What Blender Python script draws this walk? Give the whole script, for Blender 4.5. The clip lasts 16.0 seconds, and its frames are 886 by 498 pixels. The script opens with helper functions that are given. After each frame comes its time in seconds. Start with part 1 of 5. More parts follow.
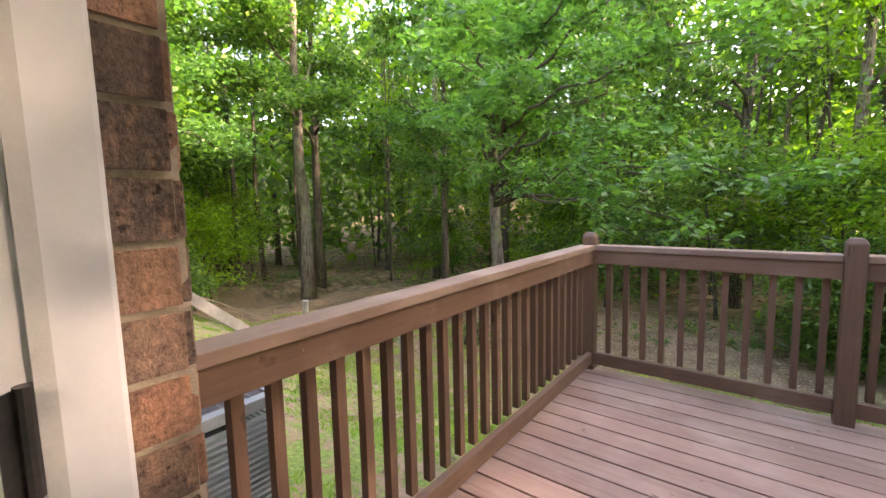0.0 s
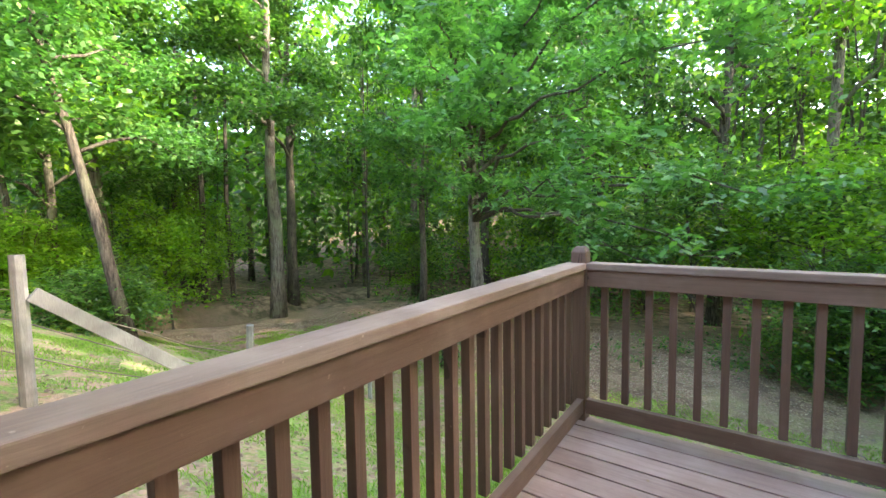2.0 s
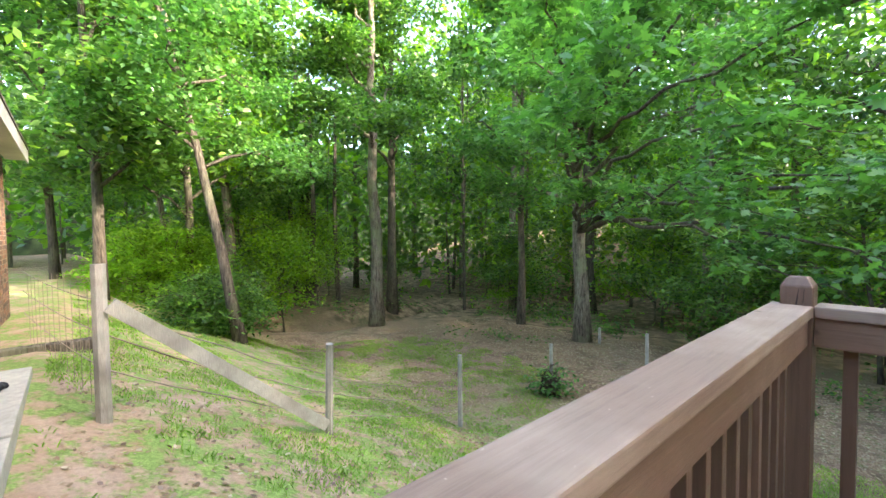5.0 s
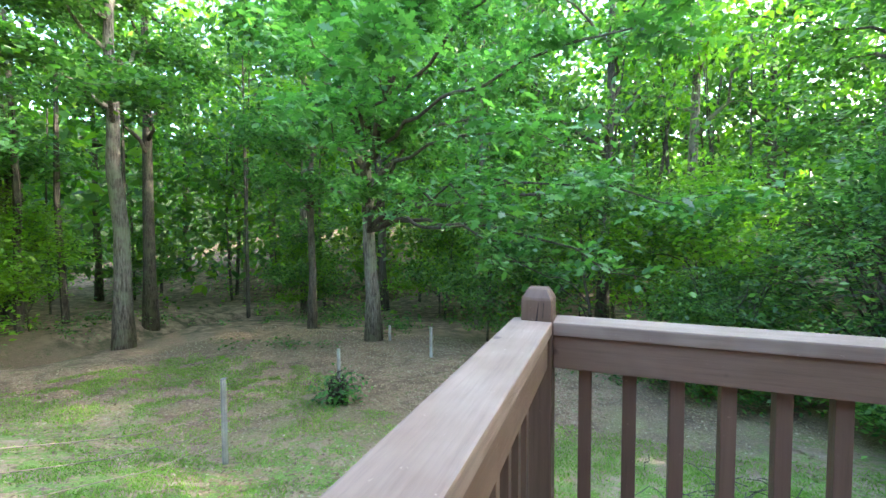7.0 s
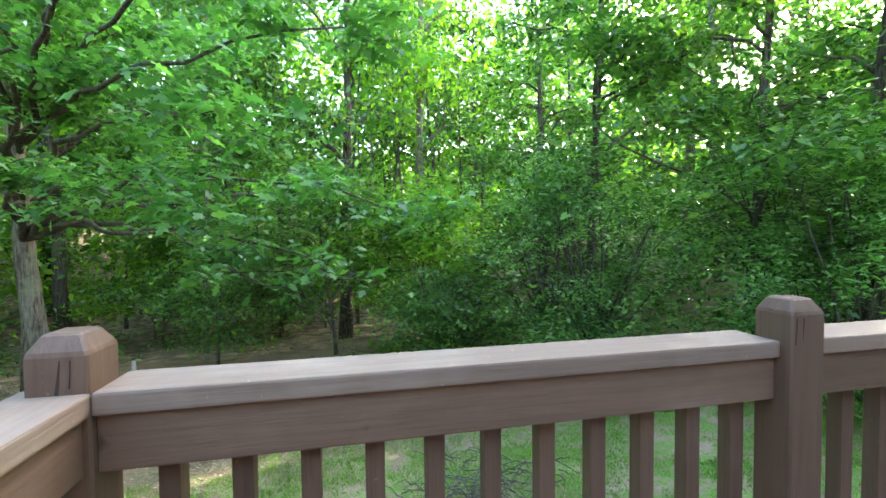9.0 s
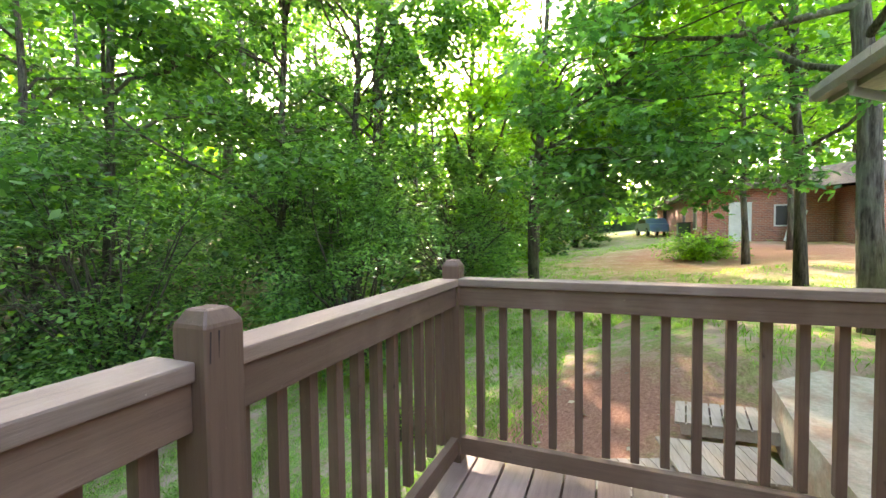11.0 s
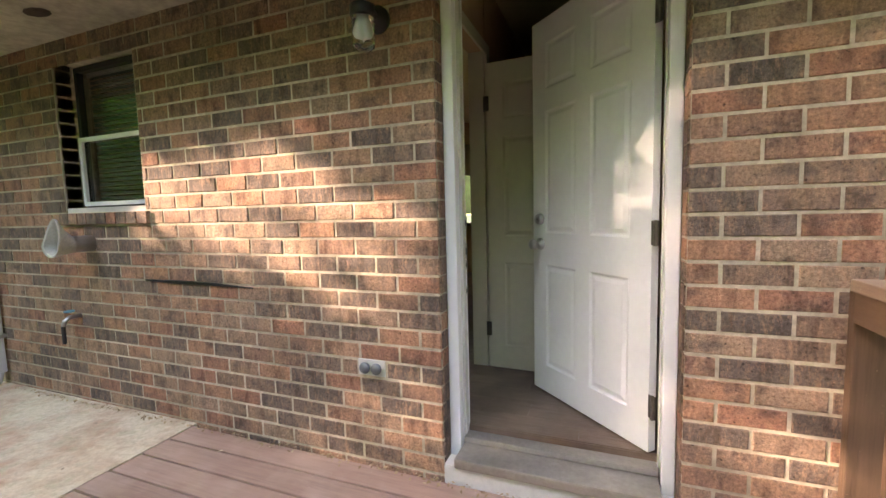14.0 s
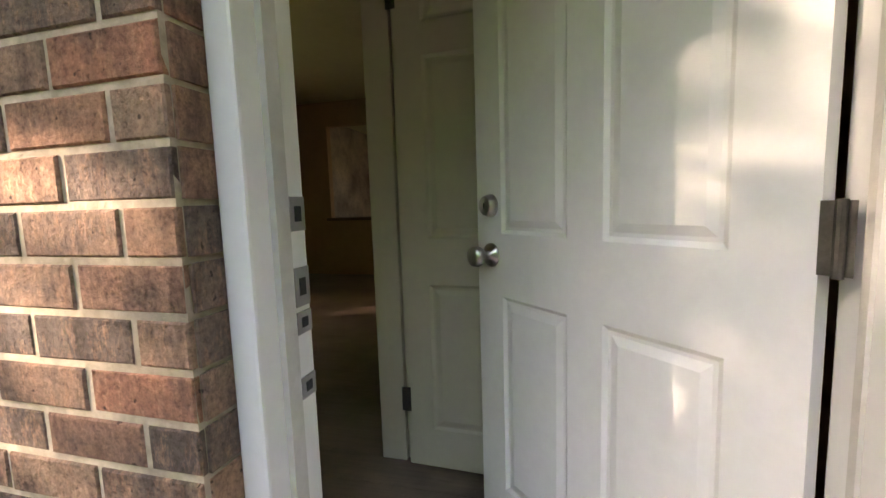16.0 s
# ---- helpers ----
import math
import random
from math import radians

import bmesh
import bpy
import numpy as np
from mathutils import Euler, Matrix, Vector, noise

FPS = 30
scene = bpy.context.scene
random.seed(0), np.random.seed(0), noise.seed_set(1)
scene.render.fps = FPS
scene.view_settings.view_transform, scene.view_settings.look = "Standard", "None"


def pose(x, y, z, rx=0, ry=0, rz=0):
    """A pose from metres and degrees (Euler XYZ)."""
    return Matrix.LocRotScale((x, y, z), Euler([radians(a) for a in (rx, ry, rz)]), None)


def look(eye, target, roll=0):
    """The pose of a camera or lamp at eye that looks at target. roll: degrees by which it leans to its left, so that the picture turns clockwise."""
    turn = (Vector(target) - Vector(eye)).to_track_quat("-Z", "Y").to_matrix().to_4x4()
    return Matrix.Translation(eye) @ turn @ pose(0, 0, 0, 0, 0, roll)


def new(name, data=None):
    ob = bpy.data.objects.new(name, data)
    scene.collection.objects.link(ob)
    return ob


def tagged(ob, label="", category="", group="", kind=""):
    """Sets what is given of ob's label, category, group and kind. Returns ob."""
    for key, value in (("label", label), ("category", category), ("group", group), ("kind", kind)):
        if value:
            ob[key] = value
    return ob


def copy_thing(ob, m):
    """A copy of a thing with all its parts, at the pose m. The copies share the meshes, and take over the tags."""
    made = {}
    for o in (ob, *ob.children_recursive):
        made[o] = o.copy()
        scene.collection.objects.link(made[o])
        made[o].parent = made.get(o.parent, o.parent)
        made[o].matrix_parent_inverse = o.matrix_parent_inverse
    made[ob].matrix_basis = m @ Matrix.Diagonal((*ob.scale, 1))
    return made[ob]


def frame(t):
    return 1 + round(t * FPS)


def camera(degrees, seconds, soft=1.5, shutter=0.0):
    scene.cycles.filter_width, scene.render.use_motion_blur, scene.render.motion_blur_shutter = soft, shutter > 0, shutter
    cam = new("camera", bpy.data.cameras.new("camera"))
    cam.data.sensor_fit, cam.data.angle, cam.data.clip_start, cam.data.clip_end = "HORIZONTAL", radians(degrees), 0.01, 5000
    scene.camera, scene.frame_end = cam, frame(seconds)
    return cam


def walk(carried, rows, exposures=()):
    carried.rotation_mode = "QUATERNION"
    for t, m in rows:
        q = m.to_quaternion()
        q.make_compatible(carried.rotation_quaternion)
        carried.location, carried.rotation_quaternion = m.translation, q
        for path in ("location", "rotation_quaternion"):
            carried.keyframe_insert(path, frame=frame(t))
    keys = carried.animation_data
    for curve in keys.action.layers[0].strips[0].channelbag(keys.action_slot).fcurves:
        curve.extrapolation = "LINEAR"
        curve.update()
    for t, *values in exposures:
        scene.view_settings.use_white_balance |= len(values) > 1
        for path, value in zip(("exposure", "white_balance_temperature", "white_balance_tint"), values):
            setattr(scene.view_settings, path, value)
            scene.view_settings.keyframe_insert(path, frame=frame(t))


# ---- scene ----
cam = camera(92.98, 16.0)

PATH = [
    (0, pose(-0.344, -0.219, 1.258, 83.98, 1.35, 37.75)),
    (0.5, pose(-0.371, -0.121, 1.247, 83.57, 1.37, 27.78)),
    (1, pose(-0.436, 0.053, 1.261, 84.31, 1.01, 26.76)),
    (1.5, pose(-0.496, 0.191, 1.249, 85.18, 0.75, 29.55)),
    (2, pose(-0.620, 0.419, 1.199, 86.06, 0.93, 35.26)),
    (2.5, pose(-0.737, 0.591, 1.176, 87.04, 0.71, 44.46)),
    (3, pose(-0.858, 0.683, 1.194, 87.70, 0.66, 54.07)),
    (5.5, pose(-1.162, 1.183, 1.196, 87.54, 0.66, 43.51)),
    (6, pose(-1.215, 1.354, 1.209, 87.27, 0.63, 36.29)),
    (6.5, pose(-1.250, 1.499, 1.208, 87.24, 0.47, 28.62)),
    (7, pose(-1.196, 1.649, 1.201, 87.39, 0.20, 21.58)),
    (7.5, pose(-1.110, 1.809, 1.203, 87.72, 0.08, 14.72)),
    (8, pose(-1.046, 1.952, 1.198, 87.96, 0.16, 7.29)),
    (10.5, pose(-0.669, 2.169, 1.165, 87.90, 1.12, -51.24)),
    (11, pose(-0.557, 2.157, 1.169, 87.76, 0.72, -68.10)),
    (11.5, pose(-0.505, 2.111, 1.159, 88.51, 0.48, -86.17)),
    (12, pose(-0.499, 2.073, 1.158, 88.47, 0.61, -106.91)),
    (12.5, pose(-0.556, 2.020, 1.157, 87.97, 1.19, -126.88)),
    (13, pose(-0.610, 1.945, 1.167, 86.87, 1.31, -141.80)),
    (13.5, pose(-0.647, 1.800, 1.174, 85.81, 1.24, -151.58)),
    (14, pose(-0.657, 1.645, 1.170, 84.89, 1.48, -158.83)),
    (14.5, pose(-0.616, 1.390, 1.175, 84.11, 1.78, -163.77)),
    (15, pose(-0.570, 1.136, 1.157, 83.84, 1.87, -166.68)),
    (15.5, pose(-0.546, 0.810, 1.153, 83.51, 2.36, -167.87)),
    (16, pose(-0.495, 0.460, 1.125, 83.81, 1.85, -165.00)),
]
EXPOSURE = [(0.0, 3.7, 8100, 36), (0.7, 3.82, 7800, 33), (1.5, 3.8, 7000, 19), (3.0, 3.76, 6900, 20), (5.5, 3.72, 6900, 21), (7.0, 3.93, 6150, 15),
            (8.0, 4.0, 6200, 13), (10.5, 3.9, 7400, 20), (11.5, 3.9, 7600, 22), (12.0, 3.9, 7500, 20), (12.5, 3.95, 8000, 28), (13.5, 4.1, 8200, 30), (15.0, 4.05, 8200, 29), (16.0, 4.05, 8000, 28)]
walk(cam, PATH, EXPOSURE)

sky_world = bpy.data.worlds.new("sky")
scene.world = sky_world
sky_world.use_nodes = True
_n = sky_world.node_tree.nodes
_sky = _n.new("ShaderNodeTexSky")
_sky.sky_type = "NISHITA"
_sky.sun_disc = False
SUN_EL, SUN_AZ = 23.0, 65.0      # degrees above the horizon; from +y towards +x
_sky.sun_elevation = radians(SUN_EL)
_sky.sun_rotation = radians(SUN_AZ)
_sky.air_density, _sky.dust_density, _sky.ozone_density = 1.0, 2.5, 1.0
sky_world.node_tree.links.new(_sky.outputs[0], _n["Background"].inputs[0])
_n["Background"].inputs[1].default_value = 0.15

sun = new("sun", bpy.data.lights.new("sun", "SUN"))
sun.data.energy, sun.data.angle, sun.data.color = 1.75, radians(0.8), (1.0, 0.93, 0.8)
_d = Vector((math.sin(radians(SUN_AZ)) * math.cos(radians(SUN_EL)),
             math.cos(radians(SUN_AZ)) * math.cos(radians(SUN_EL)), math.sin(radians(SUN_EL))))
sun.matrix_world = look(tuple(_d * 30), (0, 0, 0))


# ---- materials ----

def nodes_of(name):
    m = bpy.data.materials.new(name)
    m.use_nodes = True
    nt = m.node_tree
    return m, nt, nt.nodes, nt.links, nt.nodes["Principled BSDF"]


def noise_tex(nt, scale, detail=4, rough=0.6, stretch=None):
    tc = nt.nodes.new("ShaderNodeNewGeometry")
    mp = nt.nodes.new("ShaderNodeMapping")
    if stretch:
        mp.inputs["Scale"].default_value = stretch
    nz = nt.nodes.new("ShaderNodeTexNoise")
    nz.inputs["Scale"].default_value = scale
    nz.inputs["Detail"].default_value = detail
    nz.inputs["Roughness"].default_value = rough
    nt.links.new(tc.outputs["Position"], mp.inputs[0])
    nt.links.new(mp.outputs[0], nz.inputs["Vector"])
    return nz


def ramp(nt, source, stops, constant=False):
    r = nt.nodes.new("ShaderNodeValToRGB")
    if constant:
        r.color_ramp.interpolation = "CONSTANT"
    e = r.color_ramp.elements
    while len(e) < len(stops):
        e.new(0.5)
    for el, (p, c) in zip(e, stops):
        el.position, el.color = p, (*c, 1)
    nt.links.new(source, r.inputs[0])
    return r.outputs[0]


def mixc(nt, a, b, fac, mode="MIX"):
    m = nt.nodes.new("ShaderNodeMix")
    m.data_type, m.blend_type = "RGBA", mode
    for sock, val in ((0, fac), (6, a), (7, b)):
        if isinstance(val, (tuple, float, int)):
            m.inputs[sock].default_value = (*val, 1) if isinstance(val, tuple) else val
        else:
            nt.links.new(val, m.inputs[sock])
    return m.outputs[2]


def bump(nt, source, strength, distance, bsdf):
    b = nt.nodes.new("ShaderNodeBump")
    b.inputs["Strength"].default_value, b.inputs["Distance"].default_value = strength, distance
    nt.links.new(source, b.inputs["Height"])
    nt.links.new(b.outputs[0], bsdf.inputs["Normal"])


def plain(name, colour, rough=0.6, metal=0.0, vary=0.12, scale=9, bumps=0.15, stretch=None, spec=0.5):
    m, nt, n, l, b = nodes_of(name)
    big = noise_tex(nt, scale * 0.25, 3)
    fine = noise_tex(nt, scale * 6, 5, 0.65, stretch)
    dark = tuple(c * (1 - vary * 2) for c in colour)
    light = tuple(min(1, c * (1 + vary)) for c in colour)
    c1 = ramp(nt, big.outputs[0], [(0.3, dark), (0.7, light)])
    c2 = ramp(nt, fine.outputs[0], [(0.35, (1 - vary,) * 3), (0.65, (1, 1, 1))])
    l.new(mixc(nt, c1, c2, 1.0, "MULTIPLY"), b.inputs["Base Color"])
    b.inputs["Roughness"].default_value, b.inputs["Metallic"].default_value = rough, metal
    b.inputs["Specular IOR Level"].default_value = spec
    if bumps:
        bump(nt, fine.outputs[0], bumps, 0.01, b)
    return m


def brick_mat(name, island):
    m, nt, n, l, b = nodes_of(name)
    if island:
        src = n.new("ShaderNodeNewGeometry").outputs["Random Per Island"]
    else:
        src = n.new("ShaderNodeObjectInfo").outputs["Random"]
    base = ramp(nt, src, [(0.0, (0.135, 0.103, 0.084)), (0.12, (0.275, 0.178, 0.125)), (0.24, (0.345, 0.185, 0.118)), (0.34, (0.175, 0.127, 0.100)),
                          (0.45, (0.300, 0.202, 0.142)), (0.56, (0.290, 0.142, 0.095)), (0.66, (0.235, 0.155, 0.112)),
                          (0.76, (0.345, 0.205, 0.135)), (0.85, (0.155, 0.115, 0.092)), (0.93, (0.260, 0.150, 0.105))], True)
    blot = noise_tex(nt, 7, 4, 0.6, (1, 1, 1.6))
    fine = noise_tex(nt, 90, 5, 0.75)
    c = mixc(nt, base, (0.080, 0.066, 0.058), ramp(nt, blot.outputs[0], [(0.50, (0, 0, 0)), (0.64, (0.6,) * 3)]))
    c = mixc(nt, c, (0.46, 0.26, 0.165), ramp(nt, noise_tex(nt, 20, 6, 0.85, (1.8, 1.8, .6)).outputs[0], [(0.50, (0, 0, 0)), (0.68, (0.7,) * 3)]))
    c = mixc(nt, c, ramp(nt, fine.outputs[0], [(0.30, (0.36,) * 3), (0.44, (.9,) * 3), (0.68, (1.55,) * 3)]), 0.9, "MULTIPLY")
    streak = noise_tex(nt, 13, 3, 0.6, (1.3, 1.3, .5))
    c = mixc(nt, c, ramp(nt, streak.outputs[0], [(0.36, (0.62, .60, .60)), (0.48, (1.0,) * 3), (0.66, (1.22, 1.15, 1.08))]), 0.9, "MULTIPLY")
    pit = noise_tex(nt, 48, 2, 0.5)
    c = mixc(nt, c, (0.03, 0.02, 0.018), ramp(nt, pit.outputs[0], [(0.27, (0.8,) * 3), (0.32, (0, 0, 0))]))
    l.new(c, b.inputs["Base Color"])
    b.inputs["Roughness"].default_value = 0.88
    b.inputs["Specular IOR Level"].default_value = 0.25
    hmix = mixc(nt, fine.outputs[0], noise_tex(nt, 28, 4, 0.7, (1, 1, 0.4)).outputs[0], 0.5)
    bump(nt, hmix, 1.0, 0.014, b)
    return m


def wood_paint(name, colour, worn, axis, wear=0.62, rough=0.55):
    """Solid-stained wood: grain runs along the given axis, with worn patches."""
    m, nt, n, l, b = nodes_of(name)
    st = {"x": (0.7, 14, 14), "y": (14, 0.7, 14), "z": (14, 14, 0.7)}[axis]
    grain = noise_tex(nt, 4.5, 6, 0.7, st)
    blot = noise_tex(nt, 2.4, 4, 0.6)
    rnd = n.new("ShaderNodeObjectInfo").outputs["Random"]
    tone = ramp(nt, rnd, [(0.0, tuple(c * 0.88 for c in colour)), (1.0, tuple(c * 1.14 for c in colour))])
    c = mixc(nt, tone, worn, ramp(nt, blot.outputs[0], [(wear - 0.12, (0, 0, 0)), (wear + 0.18, (0.8,) * 3)]))
    c = mixc(nt, c, ramp(nt, grain.outputs[0], [(0.3, (0.66,) * 3), (0.5, (0.95,) * 3), (0.7, (1.1,) * 3)]), 0.7, "MULTIPLY")
    speck = noise_tex(nt, 60, 3, 0.6)
    c = mixc(nt, c, tuple(min(1, w * 1.6) for w in worn), ramp(nt, speck.outputs[0], [(0.70, (0, 0, 0)), (0.76, (0.5,) * 3)]))
    knot = noise_tex(nt, 7, 3, 0.5, tuple(1 + .25 * (v > 1) for v in st))
    c = mixc(nt, c, tuple(w * .35 for w in colour), ramp(nt, knot.outputs[0], [(0.24, (0.75,) * 3), (0.28, (0, 0, 0))]))
    l.new(c, b.inputs["Base Color"])
    b.inputs["Roughness"].default_value = rough
    b.inputs["Specular IOR Level"].default_value = 0.35
    bump(nt, grain.outputs[0], 0.55, 0.004, b)
    return m


def leaf_mat(name, lo, hi, trans=0.5, yellow=(0.25, 0.36, 0.03)):
    m, nt, n, l, b = nodes_of(name)
    rnd = n.new("ShaderNodeNewGeometry").outputs["Random Per Island"]
    mid = tuple((a + c) / 2 for a, c in zip(lo, hi))
    col = ramp(nt, rnd, [(0.0, lo), (0.45, mid), (0.9, hi), (1.0, yellow)])
    patch = noise_tex(nt, 0.5, 3, 0.6)
    col = mixc(nt, col, ramp(nt, patch.outputs[0], [(0.3, (0.7, 0.8, 0.75)), (0.7, (1.15, 1.1, 0.9))]), 0.8, "MULTIPLY")
    l.new(col, b.inputs["Base Color"])
    b.inputs["Roughness"].default_value = 0.36
    b.inputs["Specular IOR Level"].default_value = 0.55
    t = n.new("ShaderNodeBsdfTranslucent")
    tc = mixc(nt, col, (1.25, 1.8, 0.7), 1.0, "MULTIPLY")
    l.new(tc, t.inputs[0])
    mx = n.new("ShaderNodeMixShader")
    mx.inputs[0].default_value = trans
    l.new(b.outputs[0], mx.inputs[1]); l.new(t.outputs[0], mx.inputs[2])
    l.new(mx.outputs[0], n["Material Output"].inputs[0])
    return m


def ground_mat():
    m, nt, n, l, b = nodes_of("yard_ground")
    big = noise_tex(nt, 0.35, 4, 0.6)
    mid = noise_tex(nt, 1.6, 5, 0.7)
    fine = noise_tex(nt, 30, 6, 0.8)
    clay = ramp(nt, mid.outputs[0], [(0.3, (0.38, 0.20, 0.12)), (0.5, (0.50, 0.34, 0.22)), (0.75, (0.60, 0.45, 0.32))])
    grass = ramp(nt, fine.outputs[0], [(0.3, (0.17, 0.27, 0.06)), (0.7, (0.36, 0.50, 0.14))])
    tuft = noise_tex(nt, 5.5, 6, 0.75)
    litter = ramp(nt, fine.outputs[0], [(0.35, (0.17, 0.105, 0.065)), (0.5, (0.34, 0.23, 0.15)), (0.68, (0.55, 0.42, 0.30))])
    blend = mixc(nt, mid.outputs[0], tuft.outputs[0], 0.55)
    c = mixc(nt, clay, grass, ramp(nt, blend, [(0.47, (1, 1, 1)), (0.54, (0, 0, 0))]))
    litter = mixc(nt, litter, (0.12, 0.19, 0.05), ramp(nt, tuft.outputs[0], [(0.53, (0, 0, 0)), (0.62, (0.8,) * 3)]))
    litter = mixc(nt, litter, (0.16, 0.105, 0.07), ramp(nt, mid.outputs[0], [(0.46, (0, 0, 0)), (0.60, (0.75,) * 3)]))
    sep = n.new("ShaderNodeSeparateXYZ")
    tc = n.new("ShaderNodeTexCoord")
    l.new(tc.outputs["Object"], sep.inputs[0])
    add = n.new("ShaderNodeMath"); add.operation = "MULTIPLY_ADD"
    l.new(big.outputs[0], add.inputs[0]); add.inputs[1].default_value = 8.0
    sh = n.new("ShaderNodeMath"); sh.operation = "MULTIPLY_ADD"
    l.new(sep.outputs[0], sh.inputs[0]); sh.inputs[1].default_value = -.35
    l.new(sep.outputs[1], sh.inputs[2])
    l.new(sh.outputs[0], add.inputs[2])
    wood = n.new("ShaderNodeMapRange")
    wood.inputs[1].default_value, wood.inputs[2].default_value = 12.5, 16.0
    l.new(add.outputs[0], wood.inputs[0])
    c = mixc(nt, c, litter, wood.outputs[0])
    deep = n.new("ShaderNodeMapRange")
    deep.inputs[1].default_value, deep.inputs[2].default_value = 20, 26
    l.new(add.outputs[0], deep.inputs[0])
    # dark and light stops put shade and sunlit strips into the far litter
    c = mixc(nt, c, ramp(nt, mid.outputs[0], [(0.4, (0.09, 0.085, 0.045)), (0.5, (0.20, 0.14, 0.09)), (0.62, (0.34, 0.25, 0.16))]), deep.outputs[0])
    gp = n.new("ShaderNodeNewGeometry")
    dist = n.new("ShaderNodeVectorMath"); dist.operation = "DISTANCE"
    l.new(gp.outputs["Position"], dist.inputs[0]); dist.inputs[1].default_value = (3.9, 2.4, -.4)
    near = n.new("ShaderNodeMath"); near.operation = "MULTIPLY_ADD"
    l.new(mid.outputs[0], near.inputs[0]); near.inputs[1].default_value = 2.5
    dist2 = n.new("ShaderNodeVectorMath"); dist2.operation = "DISTANCE"
    l.new(gp.outputs["Position"], dist2.inputs[0]); dist2.inputs[1].default_value = (17.5, -2.4, .3)
    half = n.new("ShaderNodeMath"); half.operation = "MULTIPLY"; half.inputs[1].default_value = .24
    l.new(dist2.outputs["Value"], half.inputs[0])
    least = n.new("ShaderNodeMath"); least.operation = "MINIMUM"
    l.new(dist.outputs["Value"], least.inputs[0]); l.new(half.outputs[0], least.inputs[1])
    l.new(least.outputs[0], near.inputs[2])
    patch = n.new("ShaderNodeMapRange")
    patch.inputs[1].default_value, patch.inputs[2].default_value, patch.inputs[3].default_value, patch.inputs[4].default_value = 2.0, 3.3, 1, 0
    l.new(near.outputs[0], patch.inputs[0])
    c = mixc(nt, c, ramp(nt, fine.outputs[0], [(0.3, (0.26, 0.11, 0.065)), (0.7, (0.48, 0.25, 0.16))]), patch.outputs[0])
    c = mixc(nt, c, ramp(nt, fine.outputs[0], [(0.25, (0.55,) * 3), (0.7, (1.2,) * 3)]), 0.7, "MULTIPLY")
    l.new(c, b.inputs["Base Color"])
    b.inputs["Roughness"].default_value = 0.95
    b.inputs["Specular IOR Level"].default_value = 0.1
    bump(nt, fine.outputs[0], 0.8, 0.02, b)
    return m


M_BRICK = brick_mat("brick_face", False)
M_BRICK_ISL = brick_mat("brick_face_far", True)
M_MORTAR = plain("mortar", (0.62, 0.52, 0.38), 0.95, vary=0.30, scale=6, bumps=0.6)
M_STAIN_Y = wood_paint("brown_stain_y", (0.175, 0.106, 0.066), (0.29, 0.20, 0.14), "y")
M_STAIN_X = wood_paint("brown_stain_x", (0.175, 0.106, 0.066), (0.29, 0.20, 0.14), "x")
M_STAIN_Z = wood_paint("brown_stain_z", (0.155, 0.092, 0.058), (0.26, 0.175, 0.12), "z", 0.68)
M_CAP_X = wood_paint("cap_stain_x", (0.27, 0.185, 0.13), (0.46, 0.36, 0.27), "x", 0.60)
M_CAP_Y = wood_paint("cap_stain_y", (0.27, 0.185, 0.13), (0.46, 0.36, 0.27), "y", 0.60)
M_DECK = wood_paint("deck_stain", (0.31, 0.20, 0.15), (0.46, 0.34, 0.27), "x", 0.55, 0.5)
M_WHITE = plain("white_paint", (0.78, 0.78, 0.76), 0.38, vary=0.04, scale=5, bumps=0.05)
M_WHITE_OLD = plain("old_white_paint", (0.62, 0.61, 0.56), 0.55, vary=0.12, scale=5, bumps=0.2)
M_INNER_DOOR = plain("cream_paint", (0.60, 0.56, 0.44), 0.5, vary=0.05, scale=4, bumps=0.05)
M_SOFFIT = plain("soffit_paint", (0.70, 0.61, 0.50), 0.7, vary=0.30, scale=3, bumps=0.15)
M_GUTTER = plain("gutter_metal", (0.42, 0.37, 0.31), 0.5, 0.2, vary=0.15, scale=6)
M_HOOD = plain("grey_plastic", (0.46, 0.44, 0.38), 0.6, vary=0.2, scale=12)
M_DOWN = plain("white_downspout", (0.66, 0.66, 0.64), 0.45, 0.1, vary=0.1, scale=6)
M_CONC = plain("concrete", (0.56, 0.53, 0.42), 0.9, vary=0.2, scale=3, bumps=0.5)


def stained_concrete():
    m, nt, n, l, b = nodes_of("clay_stained_concrete")
    big, fine, moss = noise_tex(nt, 1.7, 4, 0.65), noise_tex(nt, 40, 6, 0.75), noise_tex(nt, 7, 5, 0.7)
    c = mixc(nt, (0.58, 0.50, 0.36), (0.43, 0.27, 0.17), ramp(nt, big.outputs[0], [(0.46, (0, 0, 0)), (0.62, (0.9,) * 3)]))
    c = mixc(nt, c, (0.36, 0.35, 0.22), ramp(nt, moss.outputs[0], [(0.52, (0, 0, 0)), (0.68, (0.6,) * 3)]))
    c = mixc(nt, c, ramp(nt, fine.outputs[0], [(0.3, (0.75,) * 3), (0.65, (1.12,) * 3)]), 1.0, "MULTIPLY")
    l.new(c, b.inputs["Base Color"])
    b.inputs["Roughness"].default_value = 0.92
    bump(nt, fine.outputs[0], 0.5, 0.006, b)
    return m


